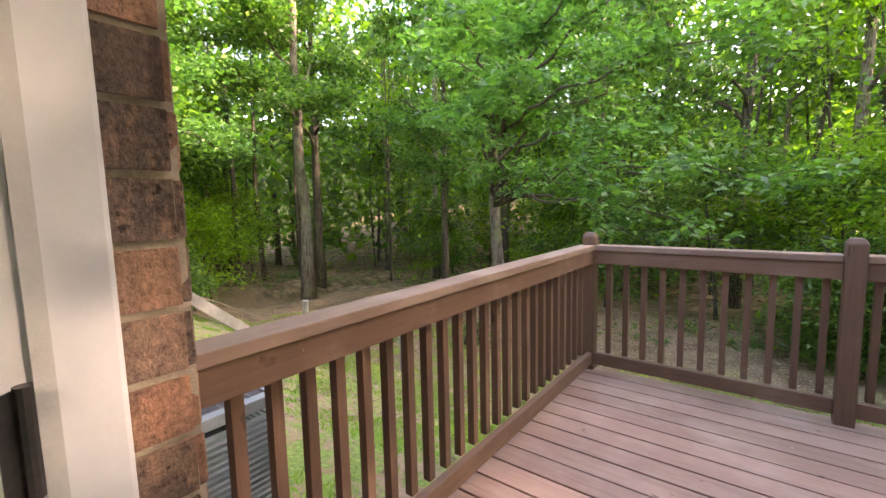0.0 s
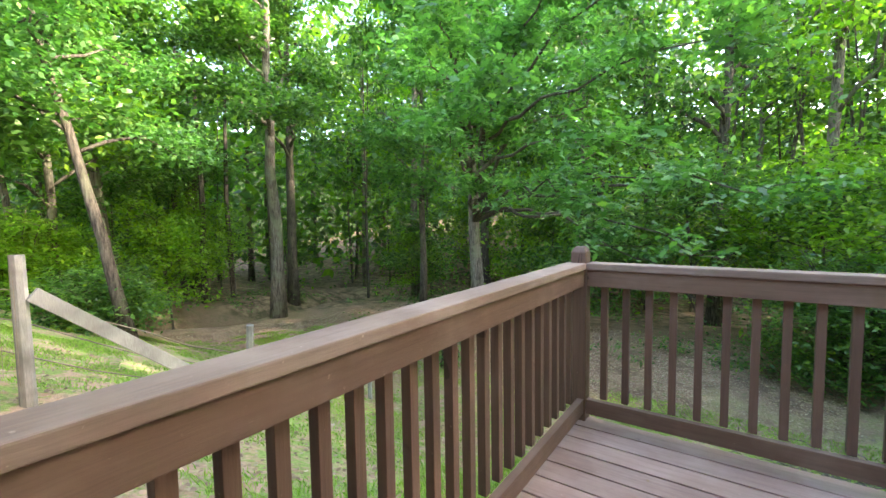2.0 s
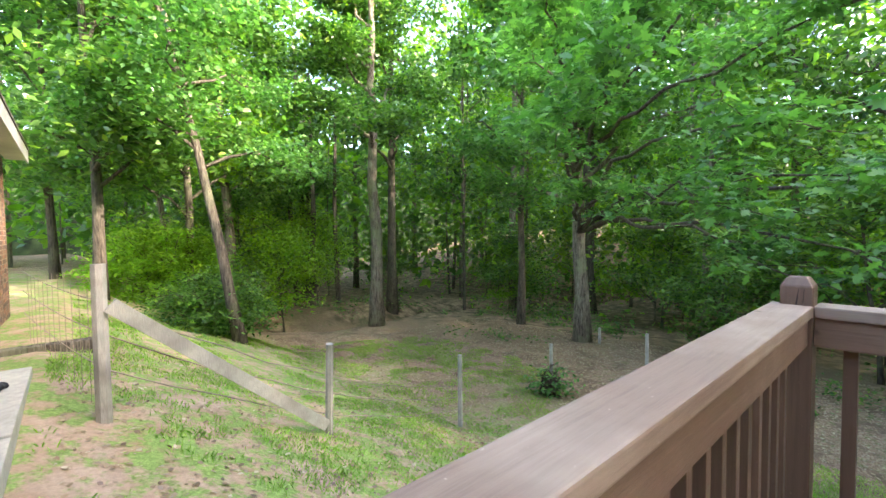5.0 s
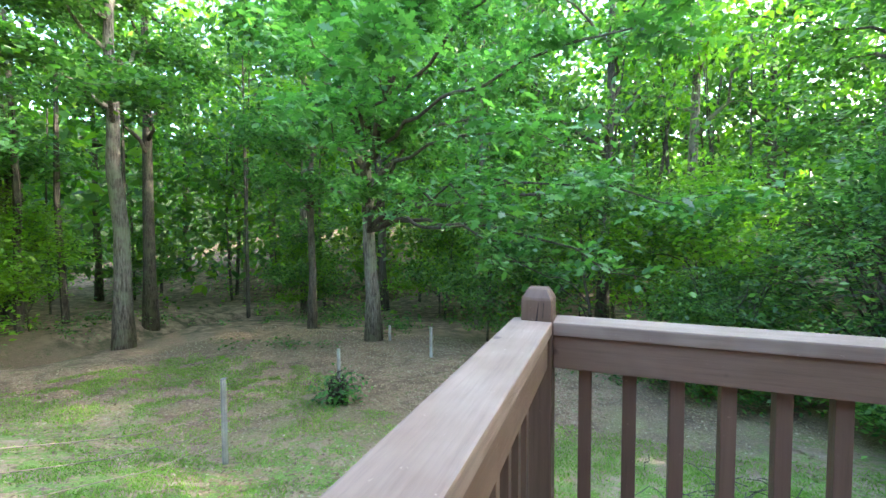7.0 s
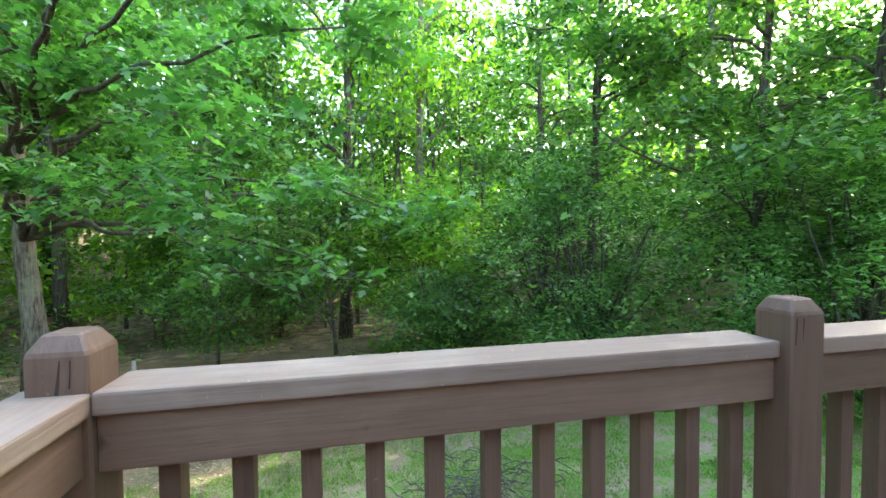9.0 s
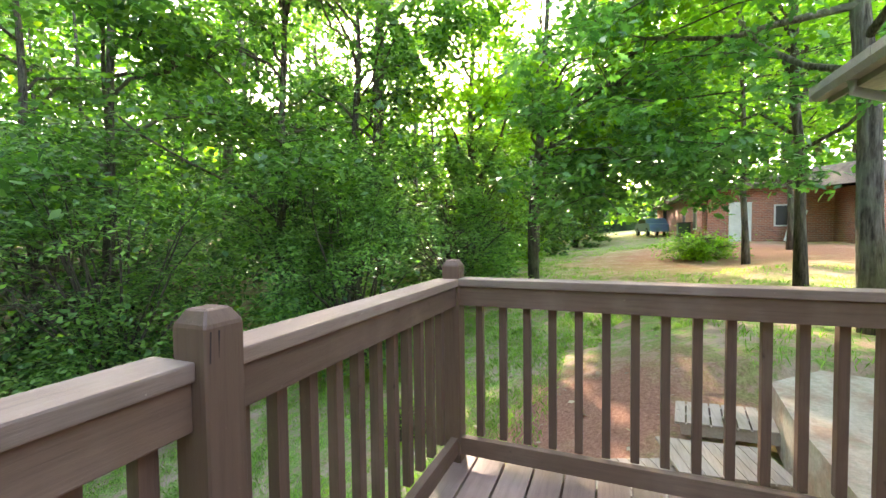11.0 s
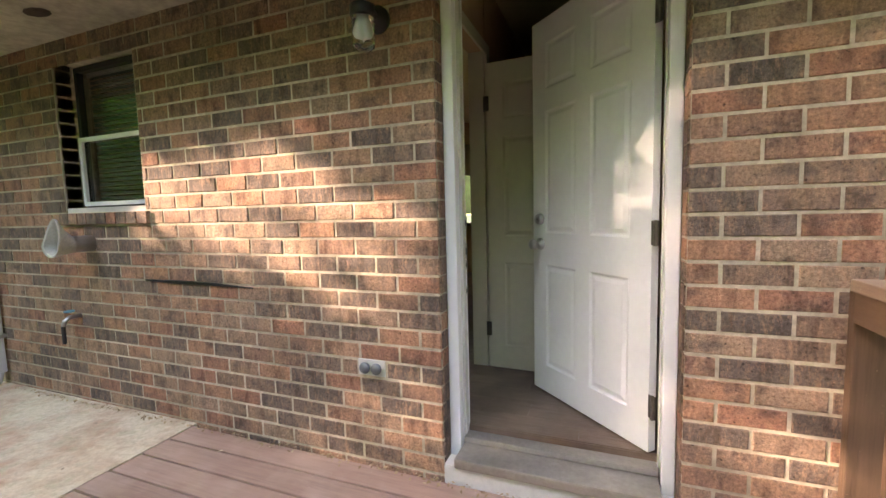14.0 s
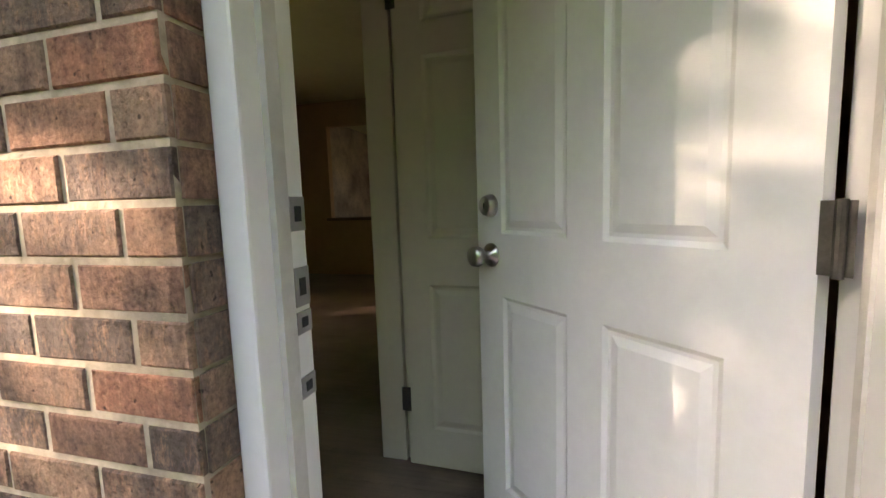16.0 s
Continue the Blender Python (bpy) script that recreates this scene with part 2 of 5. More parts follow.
M_CONC_RED = stained_concrete()
M_STEEL = plain("brushed_steel", (0.42, 0.41, 0.40), 0.3, 1.0, vary=0.06, scale=20, bumps=0.05)
M_HINGE = plain("dull_hinge", (0.16, 0.15, 0.14), 0.45, 0.9, vary=0.2, scale=20)
M_CLEFT = plain("split_wood", (0.06, 0.035, 0.028), 0.9, vary=0.2)
# white slats coloured dark: the dimness behind the reflecting glass is painted in
M_BLIND = plain("blind_slat", (0.11, 0.13, 0.11), 0.5, vary=0.08, scale=5)
M_BLACK = plain("black_metal", (0.02, 0.02, 0.022), 0.45, 0.3, vary=0.2, scale=20)
M_ALU = plain("aluminium_sill", (0.45, 0.42, 0.37), 0.45, 0.7, vary=0.15, scale=8)
M_DARKFRAME = plain("dark_frame", (0.02, 0.02, 0.018), 0.5, vary=0.1)
M_VINYL = wood_paint("vinyl_floor", (0.105, 0.070, 0.050), (0.27, 0.195, 0.14), "x", 0.46, 0.32)
M_TAN = plain("tan_wall", (0.52, 0.34, 0.19), 0.7, vary=0.08, scale=2)
M_CREAM = plain("cream_wall", (0.72, 0.63, 0.42), 0.75, vary=0.05, scale=2)


def bark_mat(name, dark, mid, light):
    m, nt, n, l, b = nodes_of(name)
    ridge = noise_tex(nt, 9, 5, 0.7, (2.2, 2.2, .3))
    lichen = noise_tex(nt, 1.6, 4, 0.65)
    c = ramp(nt, ridge.outputs[0], [(0.36, dark), (0.50, mid), (0.66, light)])
    c = mixc(nt, c, (light[0] * .85, light[1] * 1.0, light[2] * .8), ramp(nt, lichen.outputs[0], [(0.50, (0, 0, 0)), (0.62, (0.65,) * 3)]))
    l.new(c, b.inputs["Base Color"])
    b.inputs["Roughness"].default_value = 0.95
    b.inputs["Specular IOR Level"].default_value = 0.15
    bump(nt, ridge.outputs[0], 1.0, 0.05, b)
    return m


M_BARK = bark_mat("bark", (0.06, 0.048, 0.036), (0.165, 0.14, 0.105), (0.29, 0.26, 0.20))
M_BARK_D = bark_mat("dark_bark", (0.03, 0.026, 0.02), (0.085, 0.072, 0.054), (0.16, 0.14, 0.105))
M_POST = plain("weathered_post", (0.44, 0.42, 0.36), 0.9, vary=0.25, scale=8, bumps=0.5, stretch=(4, 4, 0.4))
M_WIRE = plain("rusty_wire", (0.48, 0.38, 0.28), 0.7, 0.4, vary=0.2)
M_CABLE = plain("black_cable", (0.02, 0.02, 0.02), 0.6, vary=0.1)
M_GRILLE = plain("grey_wire", (0.16, 0.18, 0.19), 0.45, 0.4, vary=0.15, scale=20)
M_AC = plain("ac_paint", (0.34, 0.40, 0.40), 0.5, 0.2, vary=0.12, scale=5)
M_CLAY = plain("bare_clay", (0.28, 0.13, 0.08), 0.95, vary=0.25, scale=4, bumps=0.8)
M_ROOF = plain("asphalt_shingle", (0.15, 0.12, 0.095), 0.95, vary=0.25, scale=10, bumps=0.6)
M_PALLET = wood_paint("pallet_boards", (0.44, 0.34, 0.24), (0.56, 0.46, 0.35), "x", 0.5, 0.8)
# wide dark-to-light spread: contrast of lit and shaded leaves put into the colours
M_LEAF_OAK = leaf_mat("oak_leaf", (0.035, 0.115, 0.035), (0.16, 0.33, 0.10), 0.44, (0.18, 0.33, 0.06))
M_LEAF_MID = leaf_mat("mid_leaf", (0.025, 0.085, 0.02), (0.14, 0.27, 0.06), 0.42)
M_LEAF_BRIGHT = leaf_mat("bright_leaf", (0.11, 0.23, 0.02), (0.24, 0.38, 0.035), 0.55)
M_LEAF_BLUE = leaf_mat("shrub_leaf", (0.035, 0.11, 0.035), (0.29, 0.46, 0.16), 0.5, (0.24, 0.36, 0.08))
M_GRASS = leaf_mat("grass_blade", (0.20, 0.34, 0.07), (0.42, 0.56, 0.15), 0.55)
M_LITTER = leaf_mat("dead_leaf", (0.20, 0.12, 0.07), (0.46, 0.31, 0.20), 0.1, (0.62, 0.50, 0.38))
M_GROUND = ground_mat()


def glass_mat():
    m, nt, n, l, b = nodes_of("window_glass")
    b.inputs["Base Color"].default_value = (0.9, 0.95, 0.92, 1)
    b.inputs["Roughness"].default_value = 0.02
    b.inputs["Transmission Weight"].default_value = 1.0
    b.inputs["IOR"].default_value = 1.5
    return m


M_GLASS = glass_mat()


# ---- mesh helpers ----

def mesh_of(name, bm, material, smooth=False):
    me = bpy.data.meshes.new(name)
    bm.to_mesh(me)
    bm.free()
    me.materials.append(material)
    if smooth:
        me.polygons.foreach_set("use_smooth", [True] * len(me.polygons))
    return me


def part(name, bm, material, parent=None, label="", smooth=False):
    ob = new(name, mesh_of(name, bm, material, smooth) if isinstance(bm, bmesh.types.BMesh) else bm)
    if parent is not None:
        ob.parent = parent
    return tagged(ob, label)


def box(bm, x0, x1, y0, y1, z0, z1, bevel=0.0):
    m = Matrix.Translation(((x0 + x1) / 2, (y0 + y1) / 2, (z0 + z1) / 2)) @ Matrix.Diagonal((abs(x1 - x0), abs(y1 - y0), abs(z1 - z0), 1))
    r = bmesh.ops.create_cube(bm, size=1, matrix=m)
    if bevel:
        es = {e for v in r["verts"] for e in v.link_edges}
        bmesh.ops.bevel(bm, geom=list(es), offset=bevel, segments=2, affect="EDGES", profile=0.6)
    return bm


def boxm(x0, x1, y0, y1, z0, z1, bevel=0.0):
    return box(bmesh.new(), x0, x1, y0, y1, z0, z1, bevel)


def tube(bm, pts, radii, seg=8, cap=True):
    """A tapered tube through the points."""
    rings = []
    pts = [Vector(p) for p in pts]
    up = Vector((0.13, 0.31, 0.94))
    for i, p in enumerate(pts):
        d = (pts[min(i + 1, len(pts) - 1)] - pts[max(i - 1, 0)]).normalized()
        a = d.cross(up)
        if a.length < 0.1:
            a = d.cross(Vector((1, 0, 0)))
        a.normalize()
        b = d.cross(a)
        r = radii[i] if isinstance(radii, (list, tuple)) else radii
        rings.append([bm.verts.new(p + (a * math.cos(2 * math.pi * k / seg) + b * math.sin(2 * math.pi * k / seg)) * r) for k in range(seg)])
    for r0, r1 in zip(rings, rings[1:]):
        for k in range(seg):
            bm.faces.new((r0[k], r0[(k + 1) % seg], r1[(k + 1) % seg], r1[k]))
    if cap:
        bm.faces.new(rings[0][::-1]); bm.faces.new(rings[-1])
    return bm


def lathe(bm, prof, seg=16, m=Matrix()):
    """Turns (radius, height) pairs round z."""
    rings = [[bm.verts.new(m @ Vector((r * math.cos(2 * math.pi * k / seg), r * math.sin(2 * math.pi * k / seg), h))) for k in range(seg)] for r, h in prof]
    for r0, r1 in zip(rings, rings[1:]):
        for k in range(seg):
            bm.faces.new((r0[k], r0[(k + 1) % seg], r1[(k + 1) % seg], r1[k]))
    bm.faces.new(rings[0][::-1]); bm.faces.new(rings[-1])
    return bm


def thing(name, label, category, group="", at=(0, 0, 0), kind=""):
    e = new(name)
    e.location = at
    return tagged(e, label, category, group, kind)


def height(x, y):
    """The ground's height: it falls from the house to a creek and climbs again behind."""
    ys = [-40, 0.7, 1.6, 2.9, 6.2, 10.5, 16, 23, 30, 45, 60, 90, 400]
    zs = [-0.10, -0.12, -0.37, -0.98, -2.33, -2.88, -2.95, -3.7, -3.9, -0.8, 2.5, 5, 9]
    z = float(np.interp(y, ys, zs))
    k = min(1.0, max(0.0, (x - 2.0) / 11.0)); k = k * k * (3 - 2 * k)
    zr = float(np.interp(y, [-40, -3, 2, 8, 20, 60, 400], [0.45, 0.35, -0.1, -0.5, -0.4, 0.5, 3]))
    zr += min(1.2, max(0, x - 12) * 0.018)
    z = z * (1 - k) + zr * k
    if 1.3 < x < 4.2 and y < 3.2:
        z = min(z, -0.42)
    if x < -6:
        z += max(-1.0, (x + 6) * 0.02)
    if y > 5 and x < -8:
        xc = -20.5 - .15 * (y - 9) + (max(0, y - 20) * .5)
        z -= 1.1 * math.exp(-((x - xc) / 1.4) ** 2) * min(1, (y - 5) / 3)
    z += 0.05 * math.sin(x * 1.3 + y * 0.7) * math.cos(y * 0.9 - x * 0.4)
    return z


# ---- structure ----

def build_ground():
    xs = np.concatenate([np.linspace(-400, -40, 12)[:-1], np.linspace(-40, -12, 30)[:-1], np.linspace(-12, 14, 120)[:-1], np.linspace(14, 50, 36)[:-1], np.linspace(50, 400, 10)])
    ys = np.concatenate([np.linspace(-400, -20, 8)[:-1], np.linspace(-20, -6, 8)[:-1], np.linspace(-6, 14, 100)[:-1], np.linspace(14, 70, 60)[:-1], np.linspace(70, 400, 8)])
    vs = [(x, y, height(x, y)) for y in ys for x in xs]
    w = len(xs)
    fs = []
    for j in range(len(ys) - 1):
        for i in range(w - 1):
            fs.append((j * w + i, j * w + i + 1, (j + 1) * w + i + 1, (j + 1) * w + i))
    me = bpy.data.meshes.new("ground")
    me.from_pydata(vs, [], fs)
    me.materials.append(M_GROUND)
    me.polygons.foreach_set("use_smooth", [True] * len(me.polygons))
    tagged(new("ground", me), "sloping yard of patchy grass, red clay and leaf litter", kind="structure")


build_ground()

C = 0.0813
BL = 0.2085
FLOOR_IN = 0.15
X_R, X_L = 3.52, -5.3
TOP = 2.27


def wall_backing(name, label, cuts):
    """Mortar-coloured wall bodies with the face 6 mm behind the bricks."""
    bm = bmesh.new()
    for c in cuts:
        box(bm, *c)
    return tagged(part(name, bm, M_MORTAR), label, kind="structure")


DX0, DX1, DTOP = -0.912, 0.0, 2.19
WX0, WX1, WZ0, WZ1 = 1.815, 2.56, 15 * C, 26.5 * C
wall_right = wall_backing("wall_east", "brown and red brick wall with pale mortar beside the back door", [
    (0.0 + .006, WX0, -0.20, -0.0035, -0.5, 2.7), (WX0, WX1, -0.20, -0.0035, -0.5, WZ0), (WX0, WX1, -0.20, -0.0035, WZ1, 2.7),
    # the side wall's opening is unseen, added to let sun brighten the rooms
    (WX1, X_R - .006, -0.20, -0.0035, -0.5, 2.7), (X_R - 0.2, X_R - .006, -1.6, -0.2, -0.5, 2.7), (X_R - 0.2, X_R - .006, -3.4, -1.6, -0.5, 1.0), (X_R - 0.2, X_R - .006, -3.4, -1.6, 2.2, 2.7), (X_R - 0.2, X_R - .006, -9, -3.4, -0.5, 2.7)])
wall_left = wall_backing("wall_west", "brown and red brick wall with pale mortar and a streak of sun", [
    (-12.0, DX0 - .006, -0.20, -0.0035, -1.2, 2.7), (-12.2, -12.0, -9, -0.008, -1.2, 2.7)])
wall_over = wall_backing("wall_over_door", "brick wall above the door", [(DX0 - .006, DX1 + .006, -0.2, -0.0035, DTOP, 2.7)])
tagged(part("wall_rear", box(box(box(box(bmesh.new(), -9.6, 2.25, -9.2, -9, -0.5, 2.7), 2.25, 3.3, -9.2, -9, -.5, .75), 2.25, 3.3, -9.2, -9, 2.1, 2.7), 3.3, X_R, -9.2, -9, -.5, 2.7), M_MORTAR), "rear wall of the house", kind="structure")

# deck boards
deck = tagged(part("deck", boxm(-1.38, 1.50, 0.03, 2.93, -0.20, -0.045), M_STAIN_X), "red-brown stained wooden deck", kind="structure")

# concrete slab to the right and walkway to the left
slab = bmesh.new()
for p in ([(1.535, -0.006), (3.62, -0.006), (3.80, 0.55), (3.35, 1.02), (2.6, 1.12), (1.52, 1.17)],):
    vt = [slab.verts.new((x, y, -0.012 + 0.004 * math.sin(x * 5))) for x, y in p]
    vb = [slab.verts.new((x, y, -0.42)) for x, y in p]
    slab.faces.new(vt[::-1] if False else vt)
    k = len(p)
    for i in range(k):
        slab.faces.new((vt[i], vb[i], vb[(i + 1) % k], vt[(i + 1) % k]))
bmesh.ops.recalc_face_normals(slab, faces=slab.faces[:])
tagged(part("patio_slab", slab, M_CONC_RED), "weathered concrete patio slab stained by red clay", kind="structure")
for i, (x0, x1) in enumerate(((-4.75, -1.5), (-6.55, -4.76))):
    tagged(part("walkway", boxm(x0, x1, 0.001, 0.72, -0.35, -0.02 + i * .012, 0.012), M_CONC), "cracked concrete walkway slab", kind="structure")

# roof edge
EAVE_Y = 0.47
tagged(part("soffit", boxm(-6.2, 3.95, -0.004, EAVE_Y, 2.27, 2.285), M_SOFFIT), "peeling painted soffit with rusty stains", kind="structure")
tagged(part("fascia", boxm(-6.2, 3.95, EAVE_Y + .001, EAVE_Y + .02, 2.20, 2.36), M_GUTTER), "old fascia board", kind="structure")
roof = bmesh.new()
vs = [roof.verts.new(p) for p in ((-6.3, EAVE_Y + .10, 2.37), (3.98, EAVE_Y + .10, 2.37), (3.98, -4.6, 4.0), (-6.3, -4.6, 4.0), (3.98, -9.6, 2.4), (-6.3, -9.6, 2.4))]
roof.faces.new((vs[0], vs[1], vs[2], vs[3])); roof.faces.new((vs[3], vs[2], vs[4], vs[5]))
bmesh.ops.solidify(roof, geom=roof.faces[:], thickness=0.05)
tagged(part("roof", roof, M_ROOF), "low shingle roof", kind="structure")
gab = bmesh.new()
g = [gab.verts.new(p) for p in ((X_R + .001, 0.5, 2.3), (X_R + .001, -9.2, 2.3), (X_R + .001, -4.6, 3.9))]
gab.faces.new(g)
bmesh.ops.solidify(gab, geom=gab.faces[:], thickness=0.05)
tagged(part("wall_gable", gab, M_SOFFIT), "painted gable end", kind="structure")


def build_gutter():
    t = thing("gutter", "old brown-stained metal gutter along the eave", "gutter", at=(0, 0, 0))
    bm = bmesh.new()
    prof = [(EAVE_Y + .022, 2.36), (EAVE_Y + .022, 2.245), (EAVE_Y + .10, 2.245), (EAVE_Y + .125, 2.29), (EAVE_Y + .125, 2.355), (EAVE_Y + .115, 2.355), (EAVE_Y + .115, 2.295), (EAVE_Y + .095, 2.253), (EAVE_Y + .032, 2.253), (EAVE_Y + .032, 2.36)]
    a = [bm.verts.new((-6.22, y, z)) for y, z in prof]
    b = [bm.verts.new((4.0, y, z)) for y, z in prof]
    n = len(prof)
    for i in range(n):
        bm.faces.new((a[i], a[(i + 1) % n], b[(i + 1) % n], b[i]))
    bm.faces.new(a); bm.faces.new(b[::-1])
    bmesh.ops.recalc_face_normals(bm, faces=bm.faces[:])
    part("trough", bm, M_GUTTER, t)
    for x in (-6.215, 4.0):
        part("end_cap", boxm(x - .004, x + .004, EAVE_Y + .021, EAVE_Y + .128, 2.243, 2.362, .001), M_GUTTER, t)
    for k in range(12):
        x = -5.8 + k * .85
        part("hanger", boxm(x - .012, x + .012, EAVE_Y + .021, EAVE_Y + .127, 2.351, 2.356), M_ALU, t)
    for x in (-2.4, .66, 3.1):
        part("seam", boxm(x - .02, x + .02, EAVE_Y + .1265, EAVE_Y + .129, 2.29, 2.356), M_GUTTER, t)
    return t


build_gutter()


def downspout(x, wall_x, z_bot, mat, label):
    t = thing("downspout", label, "downspout")
    bm = bmesh.new()
    tube(bm, [(x, EAVE_Y + .06, 2.25), (x, EAVE_Y + .05, 2.17), (x, EAVE_Y - .13, 2.10), (x, 0.10, 1.99), (x, 0.055, 1.93), (x, 0.055, 1.85)], 0.034, 8)
    part("elbow", bm, mat, t, smooth=True)
    part("pipe", boxm(x - .036, x + .036, 0.012, 0.085, z_bot + .1, 1.9, .008), mat, t)
    bm = bmesh.new()
    tube(bm, [(x, 0.05, z_bot + .12), (x, 0.06, z_bot + .05), (x, 0.20, z_bot + .03), (x + .03, 0.30, z_bot + .02)], 0.036, 8)
    part("outlet", bm, mat, t, smooth=True)
    for z in (0.35, 1.80):
        part("strap", boxm(x - .055, x + .055, 0.0, 0.089, z - .012, z + .012), M_ALU, t)
    return t


downspout(3.47, 3.47, -0.02, M_DOWN, "grey painted metal downspout at the corner of the brick wall")
downspout(-5.75, -5.75, 0.02, M_DOWN, "white metal downspout running down the brick wall")

t_hole = bmesh.new()
lathe(t_hole, [(.03, 2.262), (.045, 2.2685), (.05, 2.2695)], 9, Matrix.Translation((2.15, .245, 0)))
for v in t_hole.verts:
    v.co.x = 2.15 + (v.co.x - 2.15) * 1.7
tagged(part("soffit_hole", t_hole, M_CLEFT), "dark rotted hole in the soffit", kind="structure")

# wing beyond the downspout
WGX0, WGX1, WGY = -12.0, -6.02, 0.15
WW = (-6.85, -6.12, 1.42, 2.2)
wing = bmesh.new()
for c in ((WGX0, WW[0], -1.2, 2.9), (WW[1], WGX1, -1.2, 2.9), (WW[0], WW[1], -1.2, WW[2]), (WW[0], WW[1], WW[3], 2.9)):
    box(wing, c[0], c[1], .03, WGY - .004, c[2], c[3])
box(wing, WGX0, WGX1, 0.0, .0299, -1.2, 2.9)
tagged(part("wall_wing", wing, M_MORTAR), "taller brick wing of the house", kind="structure")
tagged(part("soffit_wing", boxm(-12.25, -4.7, WGY + .016, 0.45, 2.62, 2.65), M_WHITE_OLD), "white soffit of the wing", kind="structure")
tagged(part("fascia_wing", boxm(-12.25, -4.7, 0.4505, 0.475, 2.57, 2.80), M_WHITE_OLD), "white fascia of the wing", kind="structure")
tagged(part("roof_wing", boxm(-12.3, -4.68, -4.6, 0.49, 2.801, 2.84), M_ROOF), "shingle roof edge of the wing", kind="structure")


def wing_window():
    w = tagged(new("window_2"), "narrow white-framed window in the brick wing", "window", kind="structure")
    x0, x1, z0, z1 = WW
    for c in ((x0, x0 + .04, z0, z1), (x1 - .04, x1, z0, z1), (x0 + .04, x1 - .04, z1 - .04, z1), (x0 + .04, x1 - .04, z0, z0 + .04), (x0 + .04, x1 - .04, 1.79, 1.83)):
        part("window_frame", boxm(c[0], c[1], .055, .10, c[2], c[3], .004), M_WHITE, w)
    part("pane", boxm(x0 + .04, x1 - .04, .062, .066, z0 + .04, z1 - .04), M_DARKFRAME, w)
    part("window_sill", boxm(x0 - .03, x1 + .03, .06, .20, z0 - .065, z0 - .003, .004), M_BRICK, w, "projecting brick sill")


wing_window()


# ---- back door ----

def panel_door(parent, w, h, mat, name="leaf"):
    """A six-panel door leaf: x from 0 to w, z from 0 to h, 40 mm thick about y = 0."""
    bm = bmesh.new()
    st, mid = 0.115 * w / .82, 0.10 * w / .82
    pw = (w - 2 * st - mid) / 2
    rows = [(0.15, 0.71), (0.88, 1.52), (1.63, 1.86)]
    rows = [(a * h / 1.985, b * h / 1.985) for a, b in rows]
    xs = [0, st, st + pw, st + pw + mid, w - st, w]
    zs = [0] + [v for r in rows for v in r] + [h]
    for s in (-1, 1):
        y = 0.02 * s
        for i in range(5):
            for j in range(7):
                x0, x1, z0, z1 = xs[i], xs[i + 1], zs[j], zs[j + 1]
                loops = [((x0, x1, z0, z1), y)]
                if i in (1, 3) and j in (1, 3, 5):
                    for d, yy in ((0.010, y - s * .007), (0.018, y - s * .007), (0.036, y - s * .0015)):
                        loops.append(((x0 + d, x1 - d, z0 + d, z1 - d), yy))
                prev = None
                for (a, b, c, d), yy in loops:
                    ring = [bm.verts.new(p) for p in ((a, yy, c), (b, yy, c), (b, yy, d), (a, yy, d))]
                    if prev:
                        for k in range(4):
                            bm.faces.new((prev[k], prev[(k + 1) % 4], ring[(k + 1) % 4], ring[k]))
                    prev = ring
                bm.faces.new(prev)
    for (a, b, c, d) in (((0, 0), (0, h), 0, 0), ((w, w), (0, h), 0, 0)):
        vv = [bm.verts.new((a[0], yy, zz)) for yy, zz in ((-.02, 0), (.02, 0), (.02, h), (-.02, h))]
        bm.faces.new(vv)
    for z in (0, h):
        bm.faces.new([bm.verts.new(p) for p in ((0, -.02, z), (w, -.02, z), (w, .02, z), (0, .02, z))])
    bmesh.ops.remove_doubles(bm, verts=bm.verts[:], dist=1e-5)
    bmesh.ops.recalc_face_normals(bm, faces=bm.faces[:])
    return part(name, bm, mat, parent)


def knob(parent, x, z, side, r=0.029):
    bm = lathe(bmesh.new(), [(0.033, 0.0), (0.033, 0.006), (0.014, 0.010), (0.012, 0.030), (0.024, 0.038), (r, 0.050), (r * .9, 0.064), (0.012, 0.070)], 20,
               Matrix.Translation((x, 0.02 * side, z)) @ Matrix.Rotation(-side * math.pi / 2, 4, "X"))
    return part("door_knob", bm, M_STEEL, parent, "round brushed steel door knob", True)


def build_back_door():
    d = tagged(new("door_1"), "open white six-panel back door with steel knob and deadbolt", "door", kind="structure")
    hx, hy, w = -0.848, -0.192, 0.785
    ang = math.atan2(-0.732 - hy, -0.305 - hx)
    d.location, d.rotation_euler = (hx, hy, FLOOR_IN + .01), (0, 0, ang)
    panel_door(d, w - .015, 1.985, M_WHITE, "door_leaf").location.x = .015
    for s in (1, -1):
        knob(d, w - .065, 0.82, s)
    bm = lathe(bmesh.new(), [(0.031, 0), (0.031, 0.008), (0.026, 0.022), (0.024, 0.024)], 20, Matrix.Translation((w - .065, 0.02, 0.955)) @ Matrix.Rotation(-math.pi / 2, 4, "X"))
    part("deadbolt", bm, M_STEEL, d, "round steel deadbolt", True)
    part("keyhole", boxm(w - .067, w - .063, 0.0442, 0.0455, 0.947, 0.963), M_BLACK, d)
    part("latch_plate", boxm(w + .0005, w + .002, -.012, .012, 0.79, 0.85), M_STEEL, d)
    for z in (0.20, 0.905, 1.74):
        bm = boxm(-.020, .016, 0.0205, 0.0225, z - .048, z + .048)
        lathe(bm, [(0.007, z - .05), (0.007, z + .05)], 10, Matrix.Translation((-.006, 0.026, 0)))
        part("hinge", bm, M_HINGE, d, "dull grey butt hinge")


build_back_door()


